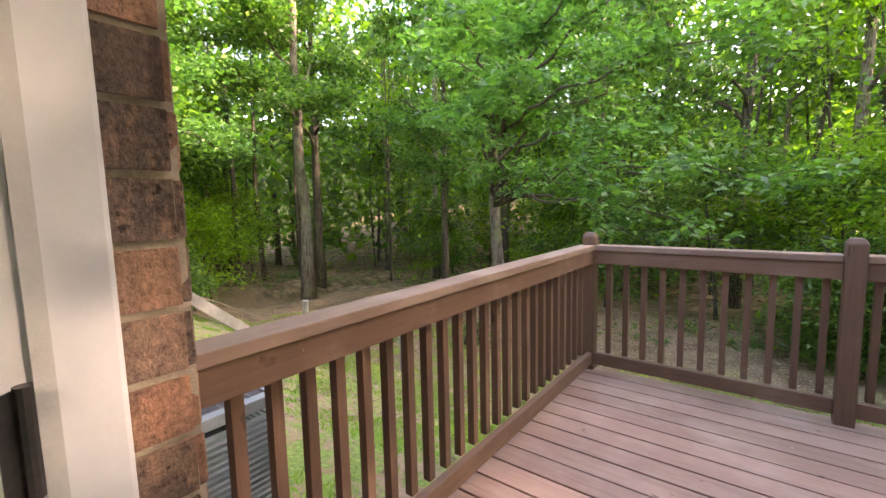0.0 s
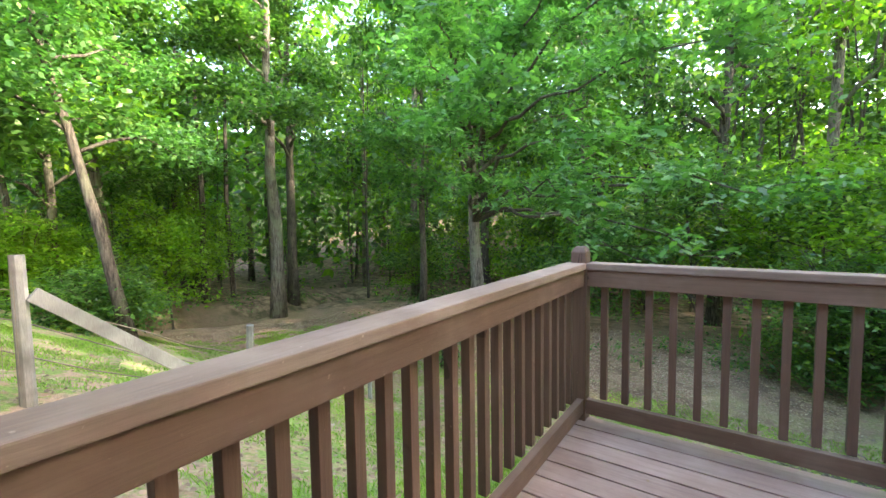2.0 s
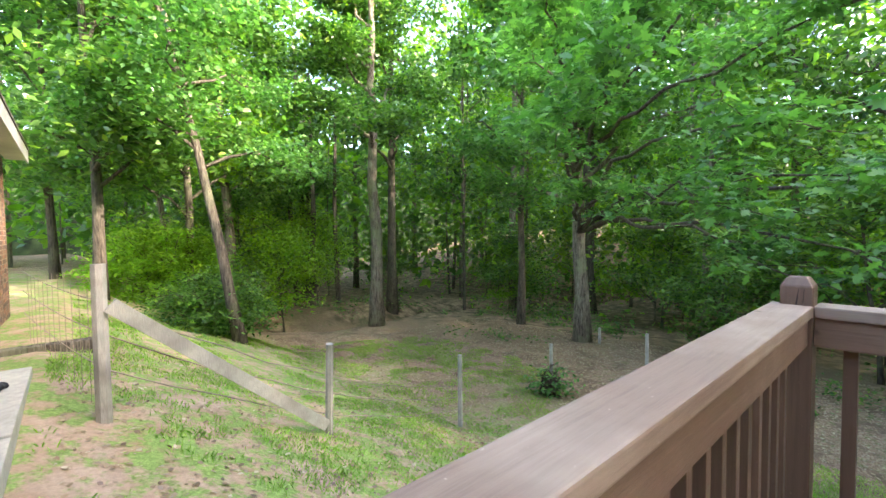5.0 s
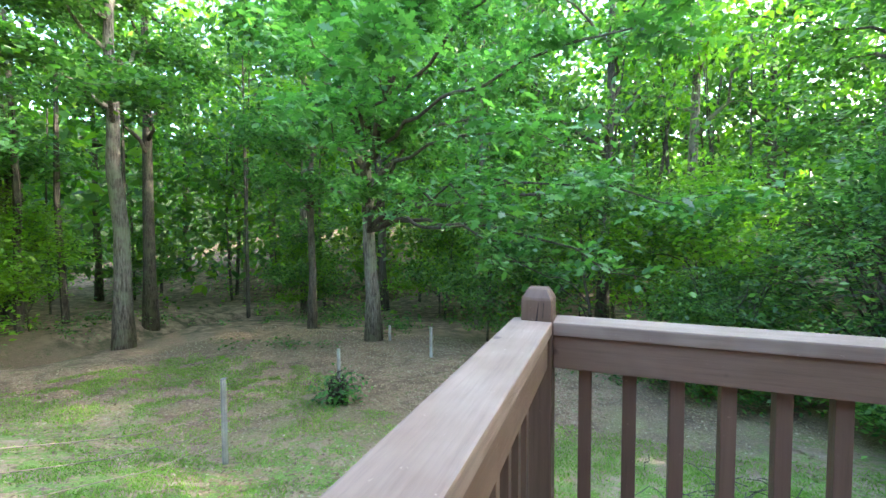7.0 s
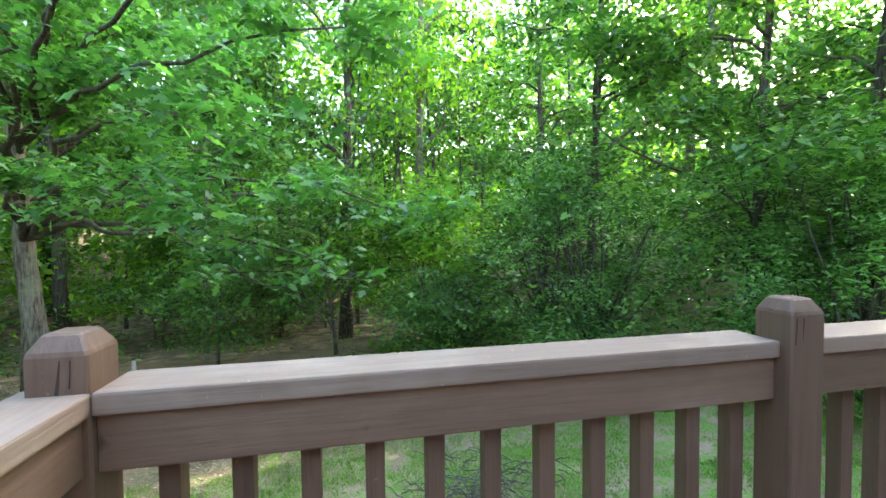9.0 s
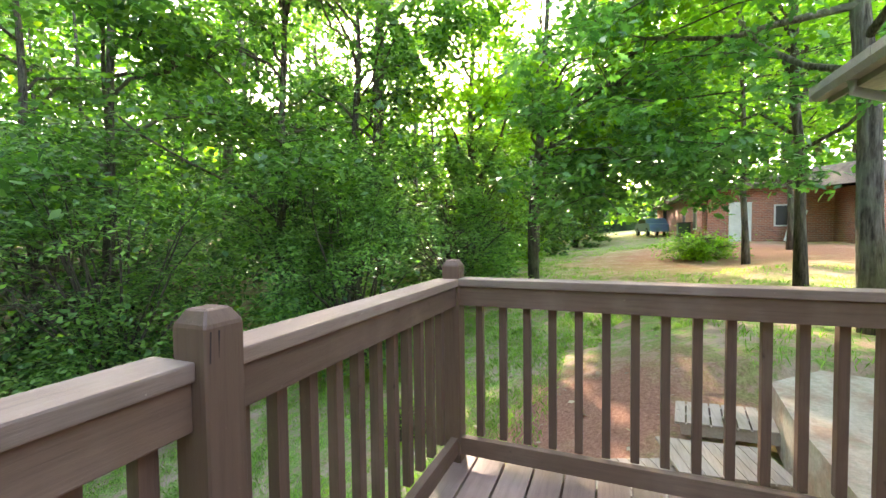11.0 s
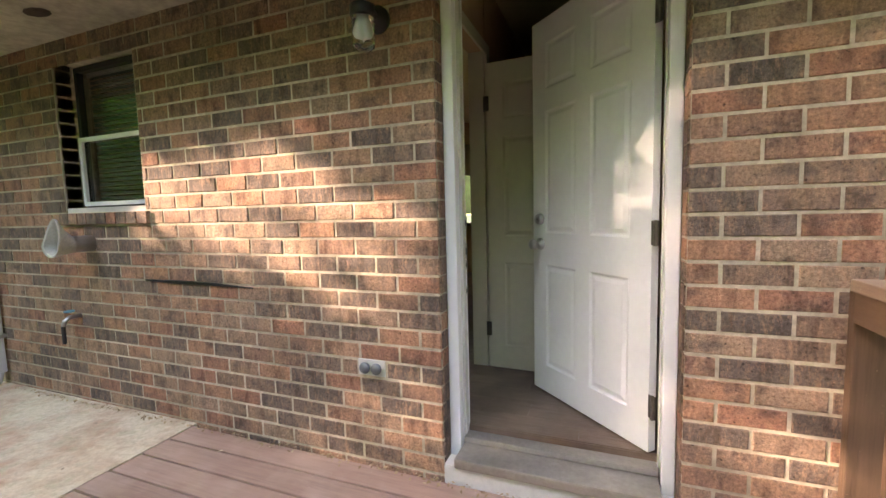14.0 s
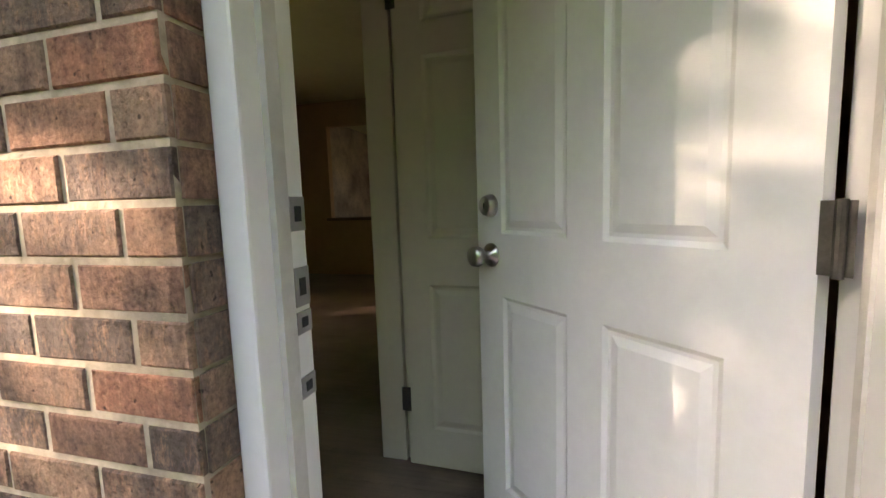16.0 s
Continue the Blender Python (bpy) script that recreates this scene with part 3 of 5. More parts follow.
def frame_bits():
    f = tagged(new("door_frame"), "white painted frame of the back door", kind="structure")
    z1 = DTOP
    for nm, c in (("casing", (DX0 + .002, DX0 + .052, -.15, -.090, 0.03, z1)), ("casing", (DX1 - .052, DX1 - .002, -.15, -.068, 0.03, z1)),
                  ("casing", (DX0 + .052, DX1 - .052, -.15, -.070, z1 - .05, z1 - .002)),
                  ("jamb", (DX0 + .01, DX0 + .05, -.22, -.151, .11, z1)), ("jamb", (DX1 - .05, DX1 - .01, -.22, -.151, .11, z1)),
                  ("jamb", (DX0 + .051, DX1 - .051, -.22, -.151, z1 - .06, z1 - .02))):
        part(nm, boxm(*c, .006), M_WHITE, f)
    for nm, c in (("stop", (DX1 - .064, DX1 - .052, -.155, -.12, .13, z1 - .06)), ("weather_strip", (DX0 + .052, DX0 + .058, -.16, -.145, .13, z1 - .06))):
        part(nm, boxm(*c), M_WHITE_OLD, f)
    part("sill", boxm(DX0 + .004, DX1 - .004, -.06, .03, -.03, .075, .012), M_WHITE_OLD, f, "chipped white wooden sill")
    part("threshold", boxm(DX0 + .058, DX1 - .058, -.19, .05, .076, .118, .008), M_ALU, f, "worn aluminium threshold")
    part("threshold_rib", boxm(DX0 + .058, DX1 - .058, -.16, -.09, .1185, .145, .008), M_ALU, f)
    for z, h in ((1.115, .03), (.985, .035), (.92, .02), (.80, .02)):
        part("strike_plate", boxm(DX1 - .0535, DX1 - .0505, -.215, -.172, z - h, z + h), M_STEEL, f, "scratched steel strike plate")
        part("strike_hole", boxm(DX1 - .0545, DX1 - .0536, -.203, -.184, z - h * .45, z + h * .45), M_BLACK, f)


frame_bits()

# ---- interior seen through the door ----
tagged(part("floor", boxm(-9.5, 3.3, -8.9, -0.201, 0.05, FLOOR_IN - .004), M_VINYL), "wood-look vinyl floor", kind="structure")
tagged(part("ceiling", boxm(-9.5, 3.3, -8.9, -0.201, 2.6, 2.66), M_CREAM), "plain ceiling", kind="structure")
PX = 0.06
for _i in range(34):
    _y = -.205 - .152 * (_i // 2)
    _m = -.55 + .37 * math.sin(_i // 2 * 2.4)
    _a, _b = ((-1.19, _m - .001), (_m + .001, 2.2))[_i % 2]
    part("plank", boxm(_a, _b, _y - .150, _y, FLOOR_IN - .0035, FLOOR_IN + .001), M_VINYL, bpy.data.objects["floor"])
tagged(part("wall_partition", box(box(bmesh.new(), PX, PX + .1, -0.99, -2.6, FLOOR_IN, 2.59), PX, PX + .1, -.201, -.98, 2.15, 2.59), M_TAN), "tan partition wall", kind="structure")
tagged(part("wall_closet", boxm(-1.6, PX - .001, -2.7, -2.6, FLOOR_IN, 2.59), M_TAN), "tan wall of the passage", kind="structure")
tagged(part("wall_side", boxm(-1.3, -1.2, -2.59, -.201, FLOOR_IN, 2.59), M_TAN), "tan side wall", kind="structure")
tagged(part("wall_room_back", box(box(box(box(bmesh.new(), .17, 1.35, -5.1, -5.0, FLOOR_IN, 2.59), 1.35, 2.64, -5.1, -5.0, FLOOR_IN, .93), 1.35, 2.64, -5.1, -5.0, 2.25, 2.59), 2.64, 3.3, -5.1, -5.0, FLOOR_IN, 2.59), M_TAN), "tan wall with a pass-through opening", kind="structure")
tagged(part("wall_room_far", box(box(box(box(bmesh.new(), .17, 2.2, -8.0, -7.9, FLOOR_IN, 2.59), 2.2, 2.95, -8.0, -7.9, FLOOR_IN, .85), 2.2, 2.95, -8.0, -7.9, 2.0, 2.59), 2.95, 3.3, -8.0, -7.9, FLOOR_IN, 2.59), M_CREAM), "cream far wall", kind="structure")
tagged(part("pass_shelf", boxm(1.36, 2.63, -5.2, -4.85, .931, .97, .006), M_STAIN_X), "dark wooden pass-through ledge", kind="structure")
ic = tagged(new("inner_door_frame"), "cream painted casing of the inner doorway", kind="structure")
for c in ((PX - .016, PX - .001, -1.05, -.98, FLOOR_IN, 2.20), (PX - .016, PX - .001, -.29, -.22, FLOOR_IN, 2.20), (PX - .016, PX - .001, -.979, -.291, 2.13, 2.20), (PX, PX + .1, -.989, -.96, FLOOR_IN, 2.149)):
    part("casing", boxm(*c, .004), M_INNER_DOOR, ic)
d2 = tagged(new("door_2"), "cream six-panel inner door standing open", "door", kind="structure")
d2.location, d2.rotation_euler = (PX - .025, -.955, FLOOR_IN + .012), (0, 0, math.pi - 0.04)
panel_door(d2, .70, 1.90, M_INNER_DOOR, "door_leaf")
for z in (0.25, 1.66):
    part("hinge", boxm(-.022, .012, -.024, -.0205, z - .045, z + .045), M_HINGE, d2)


# ---- window ----

def build_window():
    w = tagged(new("window_1"), "single-hung window with dark screen and closed blinds", "window", kind="structure")
    x0, x1, z0, z1, y = WX0 + .012, WX1 - .012, WZ0 + .035, WZ1 - .01, -0.11
    zm = (z0 + z1) / 2
    fr = bmesh.new()
    for c in ((x0, x0 + .03, y - .04, y, z0, z1), (x1 - .03, x1, y - .04, y, z0, z1), (x0 + .03, x1 - .03, y - .04, y, z1 - .03, z1), (x0 + .03, x1 - .03, y - .04, y, z0, z0 + .03)):
        box(fr, *c)
    part("window_frame", fr, M_DARKFRAME, w)
    sc = bmesh.new()
    for c in ((x0 + .02, x0 + .045, y + .001, y + .02, z0 + .01, zm), (x1 - .045, x1 - .02, y + .001, y + .02, z0 + .01, zm), (x0 + .045, x1 - .045, y + .001, y + .02, z0 + .01, z0 + .035), (x0 + .045, x1 - .045, y + .001, y + .02, zm - .025, zm)):
        box(sc, *c)
    part("sash", sc, M_WHITE, w, "white aluminium lower sash")
    part("pane", boxm(x0 + .045, x1 - .045, y - .012, y - .008, z0 + .035, zm - .025), M_GLASS, w)
    part("pane", boxm(x0 + .03, x1 - .03, y - .032, y - .028, zm, z1 - .03), M_GLASS, w)
    part("window_sill", boxm(WX0, WX1, -.19, -.01, WZ0 - .0, WZ0 + .03), M_WHITE_OLD, w)
    b = thing("window_blind", "closed white slatted window blind, shaded dark in its colour", "blind", at=(0, 0, 0))
    z = z0 + .06
    while z < z1 - .04:
        bm = bmesh.new()
        tube(bm, [(x0 + .04, y - .075, z), (x1 - .04, y - .075, z)], 0.011, 4)
        bmesh.ops.scale(bm, vec=(1, .35, 1), space=Matrix.Translation((0, -(y - .075), 0)), verts=bm.verts[:])
        part("slat", bm, M_BLIND, b)
        z += .03
    part("head_rail", boxm(x0 + .035, x1 - .035, y - .10, y - .06, z1 - .045, z1 - .02), M_WHITE_OLD, b)


build_window()


# ---- railings ----
RZ, ZB, PT, YF, XL, XR = 0.936, 0.125, 1.03, 2.87, -1.345, 1.415


def post_mesh(h0, h1, w=0.089):
    bm = bmesh.new()
    box(bm, -w / 2, w / 2, -w / 2, w / 2, h0, h1 - .03)
    top = [f for f in bm.faces if f.normal.z > .9]
    r = bmesh.ops.extrude_face_region(bm, geom=top)
    vv = [v for v in r["geom"] if isinstance(v, bmesh.types.BMVert)]
    bmesh.ops.delete(bm, geom=top, context="FACES_ONLY")
    for v in vv:
        v.co.x *= .62; v.co.y *= .62; v.co.z = h1
    bmesh.ops.bevel(bm, geom=bm.edges[:], offset=.004, segments=1, affect="EDGES")
    return bm


BAL = None


def railing(label, posts, p0, p1, bal_from, bal_to, nb, axis, inner):
    """A straight run: axis "x" or "y"; inner is the sign of the side that faces the deck."""
    global BAL
    t = thing("deck_railing", label, "railing", "deck railings")
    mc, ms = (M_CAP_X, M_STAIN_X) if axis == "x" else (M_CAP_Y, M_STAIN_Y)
    line = YF if axis == "x" else p0[0]

    def bar(a, b, o0, o1, z0, z1, mat, nm, bev=.004):
        if axis == "x":
            c = (a, b, line + min(-inner * o0, -inner * o1), line + max(-inner * o0, -inner * o1), z0, z1)
        else:
            c = (line + min(-inner * o0, -inner * o1), line + max(-inner * o0, -inner * o1), a, b, z0, z1)
        return part(nm, boxm(*c, bev), mat, t)
    runs = p1
    for a, b in runs:
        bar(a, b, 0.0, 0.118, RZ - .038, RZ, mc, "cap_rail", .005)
        bar(a, b, 0.012, 0.050, RZ - .135, RZ - .0385, ms, "top_rail")
        bar(a, b, 0.010, 0.048, ZB - .088, ZB, ms, "bottom_rail")
    if BAL is None:
        BAL = mesh_of("baluster", boxm(-.018, .018, -.018, .018, ZB + .0005, RZ - .06, .002), M_STAIN_Z)
    for a, b, n in nb:
        for i in range(n):
            s = a + (b - a) * (i + .5) / n
            o = part("baluster", BAL, None, t)
            o.location = (s, line - inner * .069, 0) if axis == "x" else (line - inner * .069, s, 0)
            o.rotation_euler = (0, 0, random.uniform(-.04, .04))
            o.scale.z = 1.0
    for px, py, h in posts:
        o = part("post", post_mesh(-.02 if h != 1 else -.25, PT), M_STAIN_Z, t, "square railing post with a chamfered weathered top")
        o.location = (px, py, 0)
        cr = random.Random(int(px * 31 + py * 7 + 50))
        for q in range(2):
            cx = cr.uniform(-.03, .03)
            c = boxm(-.0009, .0009, -.0450, .0450, PT - cr.uniform(.05, .12), PT - .04)
            for v in c.verts:
                v.co.x += cx + (v.co.z - PT) * cr.uniform(.05, .12)
            part("cleft", c, M_CLEFT, o)
    return t


hw = .0445
west_rail = railing("brown-stained wooden deck railing beside the air conditioner", [], (XL, 0), [(0.03, YF + .04)], 0, 0, [(0.10, YF - .04, 25)], "y", 1)
part("wall_stud", boxm(XL - .108, XL - .012, .002, .040, -.005, RZ - .0385, .003), M_STAIN_Z, west_rail)
P2X = 0.03
railing("brown-stained wooden railing across the far end of the deck", [(XL - .0 - hw, YF + hw, 1), (P2X, YF - .004 + hw - .02, 0), (XR + hw, YF + hw, 1)], (0, YF),
        [(XL + .001, P2X - hw - .001), (P2X + hw + .001, XR - .001)], 0, 0, [(XL + .03, P2X - hw, 11), (P2X + hw, XR - .03, 11)], "x", -1)
railing("brown-stained wooden railing ending beside the concrete patio", [(XR + hw, 0.99, 0)], (XR, 0), [(0.99 + hw + .001, YF + .04)], 0, 0, [(1.04, YF - .03, 15)], "y", -1)

# ---- deck boards as pieces ----
bw, gap = 0.135, 0.011
y = 0.035
k = 0
while y < 2.95:
    o = part("plank", boxm(-1.40 + random.uniform(-.004, .004), 1.52 + random.uniform(-.01, .01), y, y + bw, -.044, -.006 + random.uniform(-.001, .001), .004), M_DECK, deck)
    y += bw + gap
    k += 1


# ---- trees and plants ----
RNG = np.random.default_rng(7)
LOBED = [(0, 0), (.10, .16), (.05, .26), (.30, .34), (.12, .48), (.34, .62), (.12, .74), (.16, .90), (0, 1.05)]
LOBED = LOBED + [(-x, y) for x, y in LOBED[-2:0:-1]]
SIMPLE = [(0, 0), (.26, .45), (0, 1), (-.26, .45)]
MIDL = [(0, 0), (.2, .2), (.32, .55), (.12, .72), (0, 1), (-.12, .72), (-.32, .55), (-.2, .2)]


def in_gap(p, rng):
    """Gaps in the crowns towards the low sun: true for leaves that would stand in one."""
    sd = np.array(_d)
    k = p[:, 1] / sd[1]
    px, pz = p[:, 0] - sd[0] * k, p[:, 2] - sd[2] * k
    side, drift = px * .75, px * .30 + pz
    f = np.array([noise.noise((a * .9, b * 1.5, 3.1)) + .45 * noise.noise((a * 2.7, b * 3.6, 8.0)) for a, b in zip(side, drift)])
    lim = np.where((px > -2.2) & (px < 3.6) & (pz > -.6) & (pz < 2.1), .09, .14)
    lim = np.where((px > -10) & (px < -4.2) & (pz > -.6) & (pz < 2.2), -.12, lim)
    seg = np.clip((px - .5) / 1.5, 0, 1)
    band = np.abs(pz - (.95 + .55 * seg)) < .22 + .12 * np.sin(px * 6)
    lim = np.where((px > .3) & (px < 2.1) & band, -.22, lim)
    # leaves cut away along the sun's slope, so a sunbeam crosses the wing wall
    lim = np.where((px < -5.6) & (px > -12) & (np.abs(pz - 1.3 - .45 * (px + 6.05)) < .22 + .12 * np.sin(px * 2.1)), -.6, lim)
    lim = np.where((px > -.95) & (px < -.02), np.where(px < -.64, .16, .42), lim)
    wall_gap = (f > lim + rng.normal(size=len(p)) * .03) & (p[:, 0] > 1.5)
    k = (p[:, 2] + 1.6) / sd[2]
    gx, gy = p[:, 0] - sd[0] * k, p[:, 1] - sd[1] * k
    g = np.array([noise.noise((a * .45, b * .6, 11.0)) + .4 * noise.noise((a * 1.6, b * 1.9, 4.0)) for a, b in zip(gx, gy)])
    yard_gap = (g > np.where(gx > -1.5, -.08, .12) + rng.normal(size=len(p)) * .04) & (k > 2.5) & (gx > -16) & (gx < 7) & (gy > 1.2) & (gy < 13) & ((gx < -1.6) | (gy > 3.9) | (gx > 1.9))
    return (wall_gap | yard_gap) & (rng.random(len(p)) < .985)


def leaves(name, centres, size, outline, mat, flat=0.55, parent=None, label="", rng=RNG, kind=""):
    """Loose leaves at the given places: each a small plate of its own, tilted by chance."""
    if kind != "stuff":
        centres = centres[~in_gap(centres + (np.array(parent.location) if parent is not None else 0), rng)]
    n = len(centres)
    out = np.array(outline, float)
    k = len(out)
    nrm = rng.normal(size=(n, 3)) * flat + (0, 0, 1)
    nrm /= np.linalg.norm(nrm, axis=1)[:, None]
    a = rng.uniform(0, 2 * np.pi, n)
    u = np.stack([np.cos(a), np.sin(a), rng.uniform(-.9, .1, n)], 1)
    u -= nrm * (u * nrm).sum(1)[:, None]
    u /= np.linalg.norm(u, axis=1)[:, None]
    w = np.cross(nrm, u)
    s = size * rng.uniform(.65, 1.25, n)
    bend = -(out[:, 1] ** 2) * .22
    v = centres[:, None] + s[:, None, None] * (w[:, None] * out[None, :, :1] + u[:, None] * out[None, :, 1:] + nrm[:, None] * bend[None, :, None])
    me = bpy.data.meshes.new(name)
    me.vertices.add(n * k)
    me.vertices.foreach_set("co", v.reshape(-1).astype(np.float32))
    me.loops.add(n * k)
    me.loops.foreach_set("vertex_index", np.arange(n * k, dtype=np.int32))
    me.polygons.add(n)
    me.polygons.foreach_set("loop_start", np.arange(0, n * k, k, dtype=np.int32))
    me.update(calc_edges=True)
    me.materials.append(mat)
    ob = new(name, me)
    if parent is not None:
        ob.parent = parent
    return tagged(ob, label, kind=kind)


def bez(p0, p1, sag, n=6, wob=0.0, rng=RNG):
    p0, p1 = np.array(p0, float), np.array(p1, float)
    pts = []
    for i in range(n):
        t = i / (n - 1)
        p = p0 * (1 - t) + p1 * t
        p[2] += sag * 4 * t * (1 - t)
        if 0 < i < n - 1:
            p += rng.normal(size=3) * wob
        pts.append(tuple(p))
    return pts


def tree(base, top, r, limbs, mat_bark, mat_leaf, n_leaf, leaf, outline, label, clump=0.55, spread=2.2, crown_from=0.35, name="tree",
         aim=None, flat=0.5, seed=1, group="woodland trees", up=0.5):
    """A trunk from base to top, limbs from it, and a crown of loose leaves in clumps round the twig ends."""
    rng = np.random.default_rng(seed)
    t = thing(name, label, "tree", group, base)
    b = np.zeros(3); tp = np.array(top, float) - np.array(base, float)
    H = tp[2]
    bm = bmesh.new()
    n = 9
    pts = [tuple(tp * (i / (n - 1)) + (rng.normal(size=3) * .018 * H / 6 if 0 < i < n - 1 else 0)) for i in range(n)]
    pts[0] = (0, 0, -.3)
    rad = [r * (1.35 if i == 0 else 1 - .75 * i / (n - 1)) for i in range(n)]
    tube(bm, pts, rad, 10)
    part("trunk", bm, mat_bark, t, smooth=True)
    bm = bmesh.new()
    ends = []
    for i in range(limbs):
        f = crown_from + (1 - crown_from) * (i + rng.uniform(.1, .9)) / limbs
        p0 = tp * f
        az = rng.uniform(0, 2 * math.pi) if aim is None or rng.random() > aim[1] else aim[0] + rng.normal() * .7
        L = spread * rng.uniform(.6, 1.15) * (1.15 - .5 * f)
        p1 = p0 + (math.cos(az) * L, math.sin(az) * L, L * rng.uniform(up - .45, up + .25))
        path = bez(p0, p1, rng.uniform(-.05, .25) * L, 6, .04 * L, rng)
        tube(bm, path, [r * .33 * (1 - .8 * q / 5) * (1.1 - .5 * f) + .008 for q in range(6)], 6)
        for j in range(5):
            q = path[rng.integers(2, 6)]
            a2 = az + rng.normal() * .9
            l2 = L * rng.uniform(.25, .5)
            e = np.array(q) + (math.cos(a2) * l2, math.sin(a2) * l2, l2 * rng.uniform(-.35, .45))
            tube(bm, bez(q, e, .05 * l2, 4, .02, rng), [.018, .013, .009, .005], 4)
            ends.append(e); ends.append((np.array(q) + e) / 2)
        ends.append(p1)
    part("limb", bm, mat_bark, t, smooth=True)
    ends = np.array(ends)
    c = ends[rng.integers(0, len(ends), n_leaf)]
    off = rng.normal(size=(n_leaf, 3)) * (clump, clump, clump * .38)
    leaves("crown", c + off, leaf, outline, mat_leaf, flat, t, rng=rng)
    return t


OAK = (-9.6, 15.6, height(-9.6, 15.6))
oak = tree(OAK, (-9.9, 15.2, 11.5), .30, 15, M_BARK, M_LEAF_OAK, 24000, .22, MIDL, "tall oak with a grey ridged trunk and long low leafy boughs", .5, 5.0, .36, "oak_tree", (-1.25, .5), .5, 11, up=.3)
PINE = (-18.0, 11.7, height(-18, 11.7))
tree(PINE, (-17.4, 11.2, 14.5), .31, 14, M_BARK, M_LEAF_MID, 22000, .22, MIDL, "tall straight tree with flaking grey bark", .55, 4.0, .42, "tree", None, .5, 12)


def oak_boughs():
    """Low leafy boughs that reach towards the deck."""
    rng = np.random.default_rng(5)
    t = oak
    b = np.array(t.location)
    bm = bmesh.new()
    ends = []
    targets = [(-4.6, 6.3, 2.6), (-3.4, 5.6, 3.0), (-2.2, 6.0, 2.2), (-1.6, 6.6, 1.7), (-2.9, 6.8, 1.5), (-5.6, 7.2, 3.2), (-4.4, 5.8, 4.3), (-2.6, 5.8, 4.4),
               (-1.0, 6.8, 3.4), (-.6, 7.2, 1.5), (-3.2, 7.4, 4.8), (-6.0, 7.6, 4.6), (-1.4, 7.0, 4.9), (-4.8, 7.6, 1.9), (-1.2, 7.8, .6), (-2.0, 7.9, .5)]
    for q in targets:
        e = np.array(q) - b
        s = np.array((-.1, -.15, float(np.clip(e[2] - rng.uniform(-.4, 1.4), 4.2, 9.0))))
        path = bez(s, e, .55, 12, .10, rng)
        tube(bm, path, [.085 - .0068 * q for q in range(12)], 6)
        for k in range(9):
            p = np.array(path[rng.integers(8, 12)])
            d = e - s
            a = math.atan2(d[1], d[0]) + rng.normal() * .9
            l2 = rng.uniform(.35, 1.0)
            e2 = p + (math.cos(a) * l2, math.sin(a) * l2, rng.uniform(-.25, .2))
            tube(bm, bez(p, e2, .03, 4, .01, rng), [.01, .008, .006, .003], 4)
            for f in (.35, .6, .8, 1.0):
                ends.append(p * (1 - f) + e2 * f)
    part("limb", bm, M_BARK_D, t, smooth=True)
    ends = np.array(ends)
    n = 13000
    c = ends[rng.integers(0, len(ends), n)] + rng.normal(size=(n, 3)) * (.20, .20, .08)
    leaves("crown", c, .155, LOBED, M_LEAF_OAK, .4, t, rng=rng)


oak_boughs()

